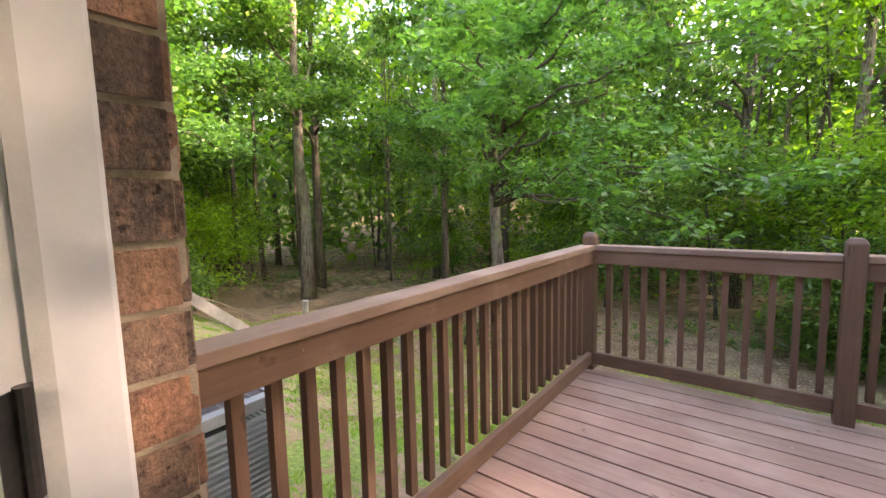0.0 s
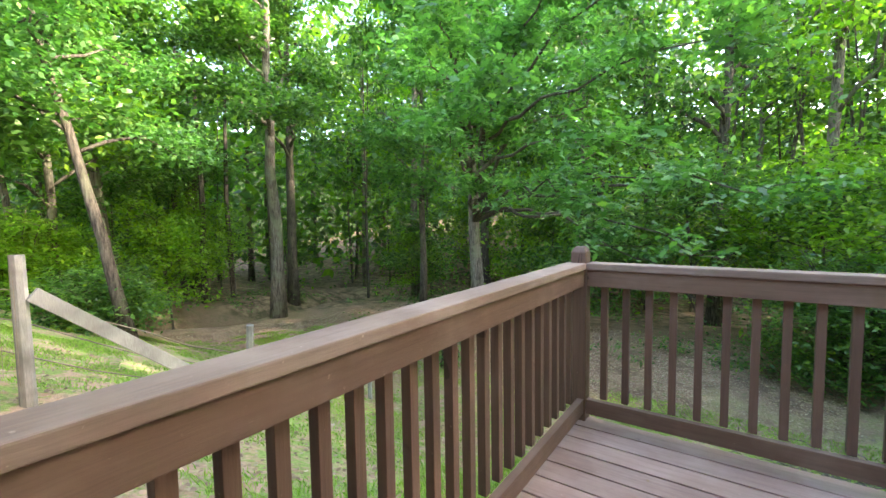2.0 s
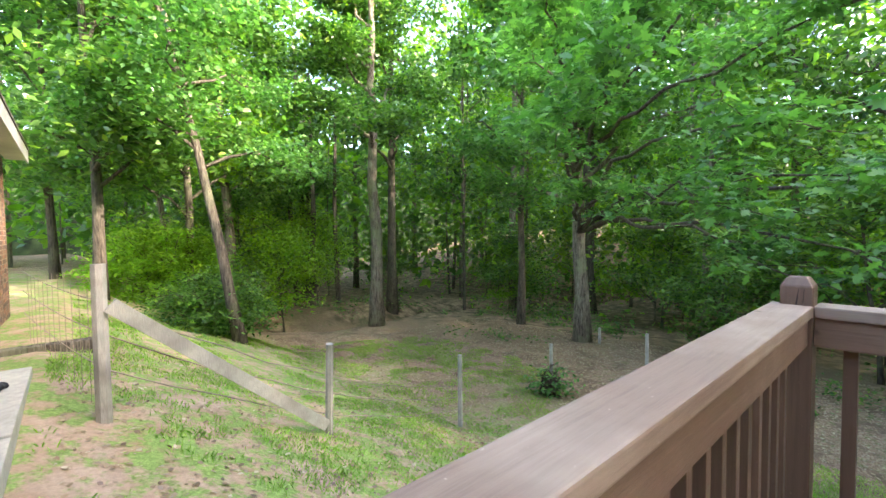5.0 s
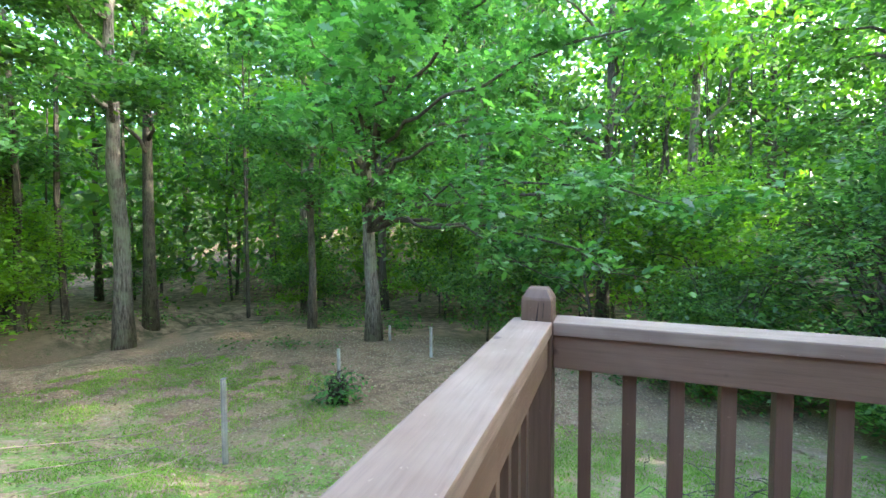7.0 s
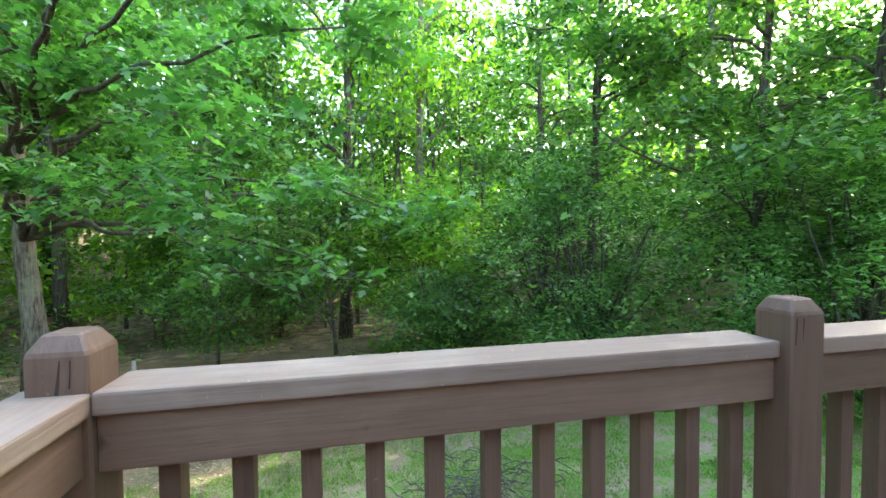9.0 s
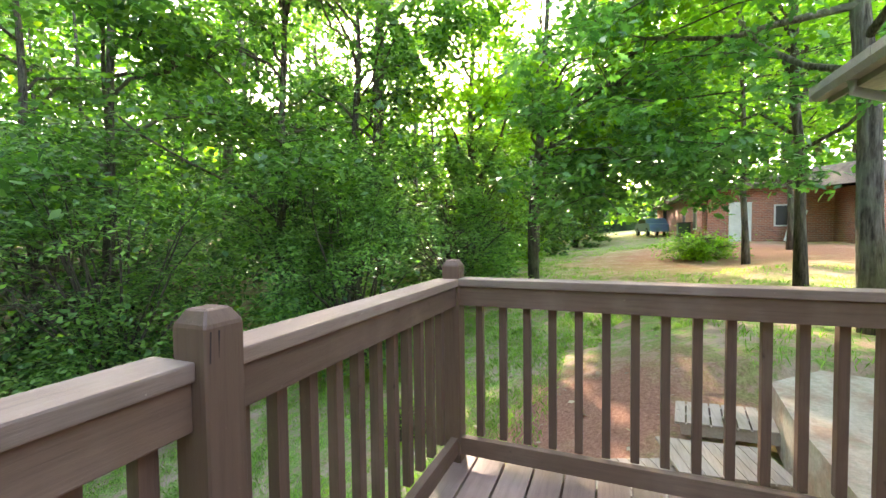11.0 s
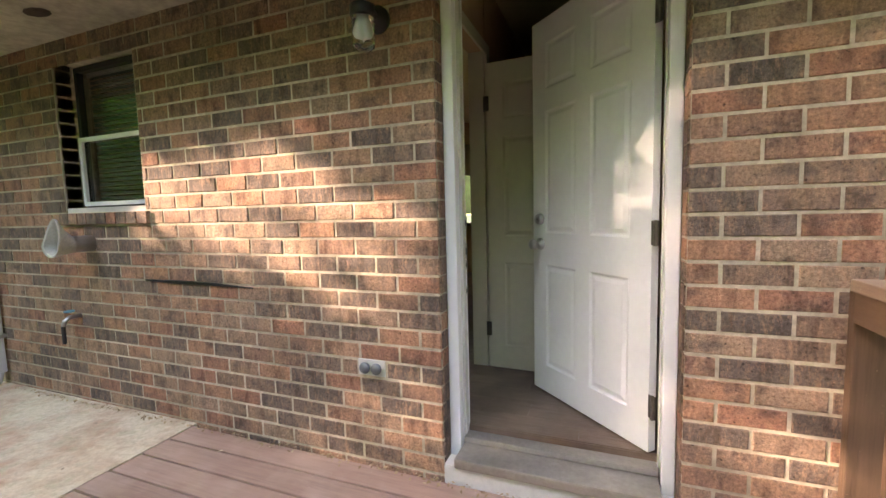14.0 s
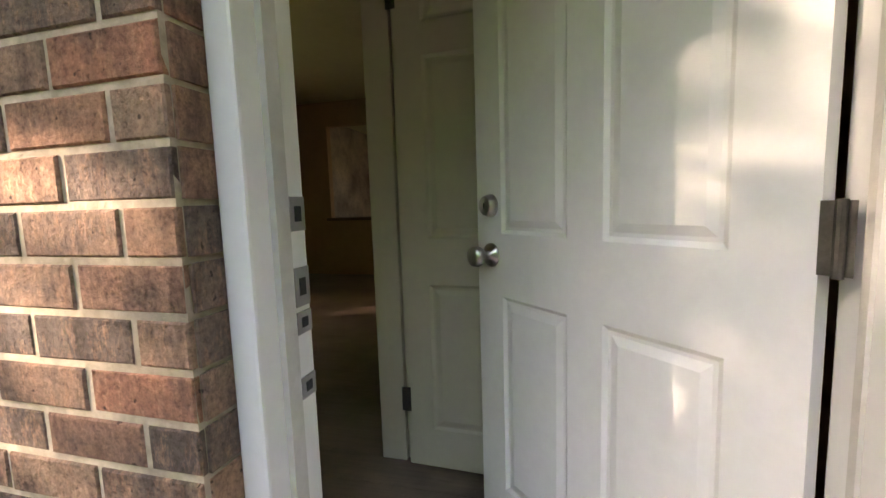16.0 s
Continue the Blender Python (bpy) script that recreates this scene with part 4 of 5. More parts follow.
# trees by kind, copied with a turn and a size
def grove():
    rng = np.random.default_rng(21)
    protos = []
    for i in range(4):
        p = tree((0, 0, 0), (.3 * (i - 1.5), .4, 13 + i), .16 + .04 * i, 15, (M_BARK, M_BARK_D)[i % 2], (M_LEAF_MID, M_LEAF_BRIGHT)[i == 2], 6000, .28, SIMPLE,
                 "tall slender woodland tree with a thin leafy crown", .6, 3.4, .34, "tree", None, .6, 40 + i)
        protos.append(p)
    under = []
    for i in range(2):
        p = tree((0, 0, 0), (.5 - i, .2, 5.0), .05, 14, M_BARK_D, (M_LEAF_MID, M_LEAF_BRIGHT)[i], 5000, .19, SIMPLE,
                 "slim understorey sapling with loose green leaves", .55, 1.9, .1, "sapling", None, .5, 60 + i, "saplings")
        under.append(p)
    spots = [(-6.9, 20.3, 0, .9), (-18.8, 22.8, 2, 1.2), (-13.5, 16.8, 1, .9), (-14.5, 25, 3, 1.1), (-9.5, 27, 0, 1.1), (-5, 27, 1, 1.0), (-1.5, 22, 3, 1.0), (2.5, 26, 2, 1.2),
             (-23, 16, 3, 1.1), (-26, 25, 0, 1.2), (-29, 13, 1, 1.2), (-22, 6.5, 2, 1.1), (-29, 5, 0, 1.2), (-36, 10, 3, 1.3), (-20, 33, 1, 1.2), (-10, 36, 2, 1.3), (0, 34, 0, 1.3),
             (8, 33, 3, 1.2), (-32, 34, 0, 1.3), (-38, 22, 1, 1.3), (7, 19, 1, 1.0), (11.5, 14.5, 0, 1.0), (15, 20, 2, 1.1), (19, 14, 3, 1.1), (24, 22, 1, 1.3), (28, 19, 2, 1.2),
             (33, 8, 0, 1.3), (40, 14, 3, 1.4), (46, 4, 2, 1.4), (38, -2, 1, 1.3), (52, -6, 0, 1.5), (31, -8, 3, 1.2), (44, -14, 2, 1.4), (5, 45, 0, 1.5), (-15, 47, 3, 1.5), (-30, 48, 1, 1.5), (20, 40, 2, 1.5), (35, 32, 3, 1.5), (-44, 34, 2, 1.5), (60, 16, 1, 1.6)]
    for i, (x, y, k, s) in enumerate(spots):
        m = pose(x, y, height(x, y), 0, 0, float(rng.uniform(0, 360))) @ Matrix.Scale(s, 4)
        o = copy_thing(protos[k], m)
        o.scale = (s, s, s * float(rng.uniform(.9, 1.1)) * (1.4 if y > 15 and x < 6 else 1.0))
    for i in range(30):
        if i < 20:
            x, y = rng.uniform(-30, 4), rng.uniform(17, 34)
        else:
            x, y = rng.uniform(-34, -20), rng.uniform(3.5, 14)
        s = float(rng.uniform(.7, 1.3))
        o = copy_thing(under[i % 2], pose(float(x), float(y), height(x, y), 0, 0, float(rng.uniform(0, 360))))
        o.scale = (s, s, s)
    for p in protos + under:
        for c in list(p.children_recursive):
            bpy.data.objects.remove(c)
        bpy.data.objects.remove(p)


grove()


def shrub(x, y, w, h, n, mat, leaf, label, seed, low=.1):
    rng = np.random.default_rng(seed)
    z = height(x, y)
    t = thing("shrub", label, "shrub", "large shrubs", (x, y, z))
    bm = bmesh.new()
    ends = []
    for i in range(26):
        az, el = rng.uniform(0, 2 * math.pi), rng.uniform(.45, 1.4)
        L = rng.uniform(.7, 1.0)
        e = np.array((math.cos(az) * math.cos(el) * w * L, math.sin(az) * math.cos(el) * w * L, math.sin(el) * h * L))
        path = bez((rng.normal() * .1, rng.normal() * .1, 0), e, .12 * h, 6, .05, rng)
        tube(bm, path, [.04, .032, .025, .018, .012, .006], 5)
        for k in range(9):
            q = np.array(path[rng.integers(1, 6)])
            e2 = q + rng.normal(size=3) * (.45 * w / 2, .45 * w / 2, .22 * w / 2)
            e2[2] = max(e2[2], low)
            tube(bm, bez(q, e2, .05, 3, 0, rng), [.009, .006, .003], 3)
            for f in (.3, .65, 1.0):
                ends.append(q * (1 - f) + e2 * f)
    part("stem", bm, M_BARK_D, t, smooth=True)
    ends = np.array(ends)
    k = int(n * .5)
    c = ends[rng.integers(0, len(ends), k)] + rng.normal(size=(k, 3)) * (.24, .24, .10)
    # small sprays over the whole dome, which close it
    ns = (n - k) // 45
    az, el = rng.uniform(0, 2 * np.pi, ns), np.arcsin(rng.uniform(.06, 1, ns))
    rr = np.array([.86 + .30 * noise.noise((math.cos(a) * 1.7 + seed, math.sin(a) * 1.7, e * 2.2)) for a, e in zip(az, el)]) * rng.uniform(.72, 1.04, ns)
    rr *= np.clip(.62 + .75 * np.sin(el), 0, 1)
    hub = np.stack([np.cos(az) * np.cos(el) * w * rr, np.sin(az) * np.cos(el) * w * rr, np.sin(el) * h * rr + .05], 1)
    c2 = np.repeat(hub, 45, 0) + rng.normal(size=(ns * 45, 3)) * (.27, .27, .07)
    c2[:, 2] = np.maximum(c2[:, 2], .03)
    leaves("foliage", np.concatenate([c, c2]), leaf, SIMPLE, mat, .35, t, rng=rng)


shrub(4.6, 11.2, 3.1, 6.0, 46000, M_LEAF_BLUE, .125, "broad arching shrub with small layered blue-green leaves", 3)
shrub(7.2, 7.4, 2.7, 4.7, 52000, M_LEAF_BLUE, .105, "broad arching shrub with small dense leaves behind the deck", 4)
shrub(1.6, 14.0, 2.4, 3.6, 24000, M_LEAF_MID, .12, "green thicket shrub at the edge of the woods", 5)
shrub(9.6, 5.9, 2.0, 3.5, 30000, M_LEAF_BLUE, .115, "bushy green shrub at the edge of the lawn", 6)
shrub(12.2, 6.6, 2.4, 5.2, 22000, M_LEAF_BLUE, .17, "tall green thicket along the edge of the lawn", 9)
shrub(8.2, 9.4, 2.8, 6.2, 24000, M_LEAF_BLUE, .18, "tall green thicket behind the shrubs", 10)
shrub(16.5, 6.8, 2.8, 5.5, 16000, M_LEAF_BRIGHT, .20, "bright green thicket along the edge of the lawn", 14)
shrub(4.6, 13.5, 3.0, 6.5, 18000, M_LEAF_MID, .20, "tall dark thicket at the edge of the woods", 17)
shrub(22.5, 6.0, 2.8, 4.8, 12000, M_LEAF_MID, .24, "green thicket far along the lawn", 18)
shrub(29.0, 4.4, 3.2, 5.0, 10000, M_LEAF_MID, .28, "green thicket far along the lawn", 19)
shrub(-14.2, 4.0, 1.8, 1.9, 12000, M_LEAF_MID, .13, "dense green shrub beyond the fence", 7)
shrub(-19.5, 3.4, 2.8, 3.4, 20000, M_LEAF_BRIGHT, .15, "bright green shrub beyond the fence", 8)
shrub(15.3, -.4, 1.3, .8, 7000, M_LEAF_BRIGHT, .12, "low bright green bush on the clay slope", 15)
shrub(-7.0, 9.6, .36, .75, 500, M_LEAF_OAK, .13, "small green seedling beside a fence post", 16)
shrub(4.4, 4.6, .5, .35, 700, M_LEAF_BRIGHT, .08, "low bright green weed clump", 17)
tree((7.5, 9.8, height(7.5, 9.8)), (7.8, 9.4, 9.5), .13, 18, M_BARK_D, M_LEAF_MID, 26000, .17, SIMPLE, "leafy tree standing over the shrubs", .6, 3.0, .2, "tree", None, .5, 31)
for _x, _y, _k in ((5.2, 12.5, 1), (9.8, 9.2, 2), (12.6, 6.6, 3), (13.5, 10.5, 4), (17.5, 5.2, 5)):
    tree((_x, _y, height(_x, _y)), (_x + .3, _y - .3, 10.0 + .4 * _k), .14, 18, M_BARK_D, (M_LEAF_MID, M_LEAF_BRIGHT)[_k in (3, 5)], 20000, .20, SIMPLE,
         "leafy tree with a full green crown beside the lawn", .55, 3.3, .16, "tree", None, .5, 80 + _k)
tree((5.9, -0.75, height(5.9, -.75)), (6.15, -.3, 10.5), .14, 20, M_BARK, M_LEAF_BRIGHT, 18000, .15, MIDL, "slender tree with sunlit yellow-green leaves beside the house corner", .42, 3.0, .26, "tree", (.9, .35), .5, 32)
tree((8.98, -1.05, height(9, -1)), (9.1, -.7, 9.5), .10, 20, M_BARK_D, M_LEAF_BRIGHT, 17000, .16, MIDL, "thin tree with sunlit yellow-green leaves near the neighbouring house", .45, 3.2, .20, "tree", (1.3, .35), .5, 33)
tree((13.4, -1.3, height(13.4, -1.3)), (13.2, -1.0, 8.5), .09, 16, M_BARK_D, M_LEAF_BRIGHT, 12000, .18, SIMPLE, "thin tree with yellow-green leaves over the clay slope", .5, 3.0, .28, "tree", None, .5, 35)
tree((17.5, -3.6, height(17.5, -3.6)), (17.2, -3.4, 9.5), .11, 16, M_BARK_D, M_LEAF_BRIGHT, 12000, .20, SIMPLE, "yellow-green tree in front of the neighbouring house", .5, 3.2, .34, "tree", None, .5, 36)
tree((-12.8, 4.3, height(-12.8, 4.3)), (-13.6, 2.6, 8.5), .15, 14, M_BARK_D, M_LEAF_OAK, 13000, .15, MIDL, "leaning tree with a scarred pale trunk", .5, 3.0, .42, "tree", None, .5, 34)


def hanging_bough():
    """Oak bough hanging in from the right over the lawn."""
    rng = np.random.default_rng(9)
    base = (7.6, 2.9)
    z = height(*base)
    t = thing("oak_tree", "oak with dark lobed leaves hanging over the lawn", "tree", "woodland trees", (*base, z))
    bm = bmesh.new()
    tube(bm, [(3.2, 1.2, -.2), (3.0, 1.2, 2), (2.7, .9, 4.6), (2.4, .7, 7.5)], [.16, .13, .10, .05], 8)
    part("trunk", bm, M_BARK_D, t, smooth=True)
    bm = bmesh.new()
    ends = []
    for q in [(5.6, 2.0, 2.1), (5.2, 1.6, 2.7), (5.5, .9, 2.2), (6.3, 1.1, 1.9), (5.0, 2.4, 3.3), (5.3, .8, 3.2), (5.6, 3.0, 3.9), (6.2, 3.4, 3.0), (4.9, 1.4, 4.1), (6.4, 2.2, 1.6), (6.9, .5, 2.5), (6.2, 1.7, 4.6), (7.2, 2.6, 2.2), (7.4, -.3, 2.9), (7.0, .3, 3.6), (7.8, -.6, 4.2), (6.6, .9, 4.9), (8.0, .6, 2.6), (6.0, -.5, 2.9), (6.6, -.9, 3.6), (7.3, .9, 2.0), (5.6, 1.5, 3.3), (5.0, .2, 3.7), (7.9, 1.7, 3.6), (5.9, 1.9, 1.75), (6.4, 1.4, 2.0), (6.8, .85, 1.8), (7.2, .25, 2.0), (6.6, .0, 2.4), (5.8, 2.1, 1.45), (6.4, 3.2, 2.1), (7.6, -.4, 2.2)]:
        e = np.array(q) - (*base, z)
        s = np.array((2.8, 1.0, float(np.clip(e[2] + .3, 1.8, 6))))
        path = bez(s, e, .35, 8, .08, rng)
        tube(bm, path, [.04, .034, .028, .022, .018, .014, .010, .006], 6)
        for k in range(6):
            p = np.array(path[rng.integers(3, 8)])
            a = rng.uniform(0, 2 * math.pi)
            l2 = rng.uniform(.3, .8)
            e2 = p + (math.cos(a) * l2, math.sin(a) * l2, rng.uniform(-.4, .15))
            tube(bm, bez(p, e2, .03, 4, .01, rng), [.009, .007, .005, .003], 4)
            for f in (.4, .7, 1.0):
                ends.append(p * (1 - f) + e2 * f)
    part("limb", bm, M_BARK_D, t, smooth=True)
    ends = np.array(ends)
    n = 17000
    c = ends[rng.integers(0, len(ends), n)] + rng.normal(size=(n, 3)) * (.20, .20, .12)
    leaves("crown", c, .15, LOBED, M_LEAF_OAK, .5, t, rng=rng)


hanging_bough()

# far woods and the tree line beyond
def far_woods():
    rng = np.random.default_rng(77)
    # the brighter share stands for sunlit leaves; their light is in the colour
    for n, mat in ((70000, M_LEAF_MID), (34000, M_LEAF_BRIGHT)):
        a = rng.uniform(-1.2, 3.9, n)
        d = rng.uniform(34, 62, n)
        x, y = np.cos(a) * d, np.sin(a) * d
        hh = np.array([height(float(p), float(q)) for p, q in zip(x, y)])
        lumps = np.array([noise.noise((p * .16, q * .16, 1.0)) for p, q in zip(x, y)])
        z = hh + 1.5 + rng.uniform(0, 1, n) ** .85 * np.where((a > .1) & (a < .85), 10, 21 + 9 * lumps)
        leaves("far_foliage", np.stack([x, y, z], 1), .95, SIMPLE, mat, .8, rng=rng, label="far woodland foliage", kind="stuff")
    n = 46000
    x, y = rng.uniform(-34, 12, n), rng.uniform(18, 40, n)
    hh = np.array([height(float(p), float(q)) for p, q in zip(x, y)])
    z = hh + rng.uniform(0, 1, n) ** .9 * 12
    f = np.array([noise.noise((a * .45, b * .45, c * .8)) for a, b, c in zip(x, y, z - hh)])
    ok = f > np.interp(z - hh, [0, .8, 2.5, 4, 7, 12], [.05, .22, .26, .08, -.05, .05])
    # sun dapples between the trunks, painted as leaves of the brighter material
    sunny = ok & (rng.random(n) < .45)
    for sel, mat in ((ok & ~sunny, M_LEAF_MID), (sunny, M_LEAF_BRIGHT)):
        leaves("understorey_foliage", np.stack([x, y, z], 1)[sel], .30, SIMPLE, mat, .8, rng=rng, label="green understorey leaves deep in the woods", kind="stuff")
    n = 26000
    x = rng.uniform(8, 46, n)
    y = 9 + rng.uniform(0, 1, n) * 16 - np.clip((x - 20) * .15, 0, 4)
    hh = np.array([height(float(p), float(q)) for p, q in zip(x, y)])
    c = np.array([noise.noise((a * .25, b * .25, 6)) for a, b in zip(x, y)])
    z = hh + rng.uniform(0, 1, n) * (3.6 + 2.2 * c)
    leaves("understorey_foliage", np.stack([x, y, z], 1), .38, SIMPLE, M_LEAF_MID, .8, rng=rng, label="green understorey leaves beside the lawn", kind="stuff")
    bm = bmesh.new()
    for i in range(220):
        a, d = rng.uniform(-.9, 3.6), rng.uniform(26, 60)
        x, y = math.cos(a) * d, math.sin(a) * d
        if -5 < y < 12 and x > 12:
            continue
        z = height(x, y)
        r = rng.uniform(.06, .2)
        tube(bm, [(x, y, z - .2), (x + rng.normal() * .3, y, z + 6), (x + rng.normal() * .6, y, z + 14)], [r, r * .8, r * .4], 5, False)
    tagged(part("far_trunks", bm, M_BARK_D), "far woodland trunks", kind="stuff")
    bm = bmesh.new()
    prev = None
    for i in range(97):
        a = -1.6 + 5.9 * i / 96
        d = 75
        x, y = math.cos(a) * d, math.sin(a) * d
        z0, z1 = height(x, y) - 2, (15 if .85 < a < 3.3 else 8) + 3 * noise.noise((i * .35, 0, 0))
        v0, v1 = bm.verts.new((x, y, z0)), bm.verts.new((x, y, z1))
        if prev:
            bm.faces.new((prev[0], v0, v1, prev[1]))
        prev = (v0, v1)
    m = plain("far_green", (0.035, 0.07, 0.02), 1.0, vary=.45, scale=2.2, bumps=0)
    tagged(part("backdrop", bm, m), "distant wooded hillside", kind="structure")


far_woods()


# ---- yard things ----

def fence_post(x, y, h, r, label, lean=(0, 0)):
    t = thing("fence_post", label, "fence post", "fence posts", (x, y, height(x, y)))
    part("shaft", tube(bmesh.new(), [(0, 0, -.1), (lean[0] * .5, lean[1] * .5, h / 2), (lean[0], lean[1], h)], [r * 1.05, r, r * .95], 8), M_POST, t)
    return t


fence_post(-5.33, 1.18, 1.24, .055, "round weathered wooden fence post")
fence_post(-5.5, 3.15, 1.05, .045, "square grey leaning fence post", (.12, -.03))
fence_post(-6.6, 6.25, 1.33, .045, "pale fence post with a yellowed foot")
fence_post(-7.1, 9.85, 1.25, .045, "mossy fence post beside a seedling")
fence_post(-8.9, 15.6, .6, .05, "old fence post at the edge of the woods")
fence_post(-6.6, 14.2, 1.0, .05, "dark fence post near the woods")


def brace():
    t = thing("fence_brace", "grey plank bracing the fence post", "fence brace", at=(-5.33, 1.22, 0))
    z0, z1 = height(-5.33, 1.18) + .92, height(-5.5, 3.15) + .12
    a, b = Vector((-5.27, 1.24, z0)) - t.location, Vector((-5.45, 3.10, z1)) - t.location
    d = (b - a)
    bm = bmesh.new()
    box(bm, -.02, .02, 0, d.length, -.06, .06, .004)
    rot = d.to_track_quat("Y", "Z").to_matrix().to_4x4()
    bmesh.ops.transform(bm, matrix=Matrix.Translation(a) @ rot, verts=bm.verts[:])
    part("plank", bm, M_POST, t)


brace()


def fence_wire():
    t = thing("wire_fence", "sagging rusty wire strung between the posts", "wire fence")
    for z in (.95, .7, .42):
        bm = bmesh.new()
        tube(bm, bez((-8.6, .55, height(-8, .5) + z), (-5.36, 1.18, height(-5.33, 1.18) + z), -.04, 8), .005, 4)
        part("strand", bm, M_WIRE, t)
        bm = bmesh.new()
        tube(bm, bez((-5.33, 1.18, height(-5.33, 1.18) + z), (-6.6, 6.25, height(-6.6, 6.25) + z * .8), -.25, 12, .015), .006, 4)
        part("strand", bm, M_WIRE, t)
    bm = bmesh.new()
    for k in range(12):
        x = -8.4 + k * .3
        tube(bm, [(x, .58 + (x + 8.6) * .15, height(x, .6) + .1), (x + .05, .58 + (x + 8.6) * .15, height(x, .6) + .93)], .002, 3)
    part("stay", bm, M_WIRE, t)


fence_wire()


def drain_and_kerb():
    t = thing("drain_pipe", "flattened black corrugated drain pipe on the walkway slab", "pipe", at=(-5.6, .1, 0))
    bm = bmesh.new()
    n = 34
    tube(bm, [(-.02 + .1 * f / n - (.35 * (f / n) ** 2), .08 + .42 * f / n, .045) for f in range(n)], [.045 + (.006 if f % 2 else 0) for f in range(n)], 10)
    for v in bm.verts:
        v.co.z = .004 + v.co.z * .6
    part("hose", bm, M_CABLE, t)
    t = thing("landscape_timber", "old grey timber edging the grass at the house wall", "timber", at=(-8.2, .85, height(-8.2, .85)))
    bm = boxm(-.09, .09, -.65, .35, -.1, .10, .02)
    part("beam", bm, M_BARK, t)
    rng = np.random.default_rng(3)
    c = np.stack([rng.normal(-5.72, .09, 260), rng.normal(.27, .07, 260), .03 + abs(rng.normal(size=260)) * .025], 1)
    leaves("leaf_heap", c, .05, MIDL, M_LITTER, .6, rng=rng, label="small heap of dead leaves under the downspout", kind="stuff")
    c = thing("cable", "black cable sagging along the painted soffit", "cable")
    bm = bmesh.new()
    tube(bm, [(-3.2, .03, 2.262), (-3.9, .06, 2.255), (-4.4, .12, 2.25), (-5.0, .16, 2.22), (-5.5, .26, 2.24), (-5.9, .34, 2.264)], .006, 6)
    part("sheath", bm, M_CABLE, c, smooth=True)


drain_and_kerb()


def ac_unit():
    x0, x1, y0, y1, z1 = -2.75, -1.93, 0.05, 0.70, 0.50
    z0 = -0.02
    t = thing("air_conditioner", "grey-green outdoor air conditioning unit with a wire top grille", "air conditioner")
    for c in ((x0, x0 + .05, y0, y0 + .05), (x1 - .05, x1, y0, y0 + .05), (x0, x0 + .05, y1 - .05, y1), (x1 - .05, x1, y1 - .05, y1)):
        part("corner_post", boxm(*c, z0, z1 - .05, .006), M_AC, t)
    b = bmesh.new()
    for c in ((x0, x1, y0, y0 + .05), (x0, x1, y1 - .05, y1), (x0, x0 + .05, y0 + .05, y1 - .05), (x1 - .05, x1, y0 + .05, y1 - .05)):
        box(b, *c, z1 - .049, z1, .006)
    part("top_frame", b, M_AC, t)
    part("panel", boxm(x1 - .012, x1 + .002, y0 + .051, y0 + .25, z0, z1 - .05), M_AC, t, "blank service panel")
    part("core", boxm(x0 + .07, x1 - .07, y0 + .07, y1 - .07, z0, z1 - .25), M_BLACK, t)
    for s in range(16):
        z = z0 + .04 + s * .026
        part("louvre", boxm(x1 - .02, x1 + .004, y0 + .27, y1 - .06, z, z + .012), M_AC, t)
        part("louvre", boxm(x0 + .06, x1 - .06, y1 - .012, y1 + .004, z, z + .012), M_AC, t)
    b = bmesh.new()
    n = 34
    for k in range(n):
        x = x0 + .05 + (x1 - x0 - .1) * (k + .5) / n
        tube(b, [(x, y0 + .04, z1 - .012), (x, y1 - .04, z1 - .012)], .0022, 4)
    for k in range(5):
        yy = y0 + .1 + (y1 - y0 - .2) * k / 4
        tube(b, [(x0 + .04, yy, z1 - .017), (x1 - .04, yy, z1 - .017)], .004, 4)
    part("grille", b, M_GRILLE, t, "dark grey wire grille")
    b = bmesh.new()
    cx, cy = (x0 + x1) / 2, (y0 + y1) / 2
    lathe(b, [(.09, z1 - .16), (.10, z1 - .08), (.03, z1 - .06)], 16, Matrix.Translation((cx, cy, 0)))
    for k in range(4):
        m = Matrix.Translation((cx, cy, z1 - .12)) @ Matrix.Rotation(k * math.pi / 2, 4, "Z") @ Matrix.Rotation(.4, 4, "X")
        bmesh.ops.create_cube(b, size=1, matrix=m @ Matrix.Translation((.22, 0, 0)) @ Matrix.Diagonal((.26, .14, .004, 1)))
    part("fan", b, M_BLACK, t, "dark fan")
    c = thing("cable", "black cable running down the brick wall to the unit", "cable")
    bm = bmesh.new()
    tube(bm, [(-3.9, .01, 1.0), (-3.6, .015, .6), (-3.9, .02, .2), (-4.1, .06, .03), (-3.5, .35, .01), (-3.0, .3, .05), (-2.76, .3, .1)], .012, 6)
    part("sheath", bm, M_CABLE, c, smooth=True)


ac_unit()


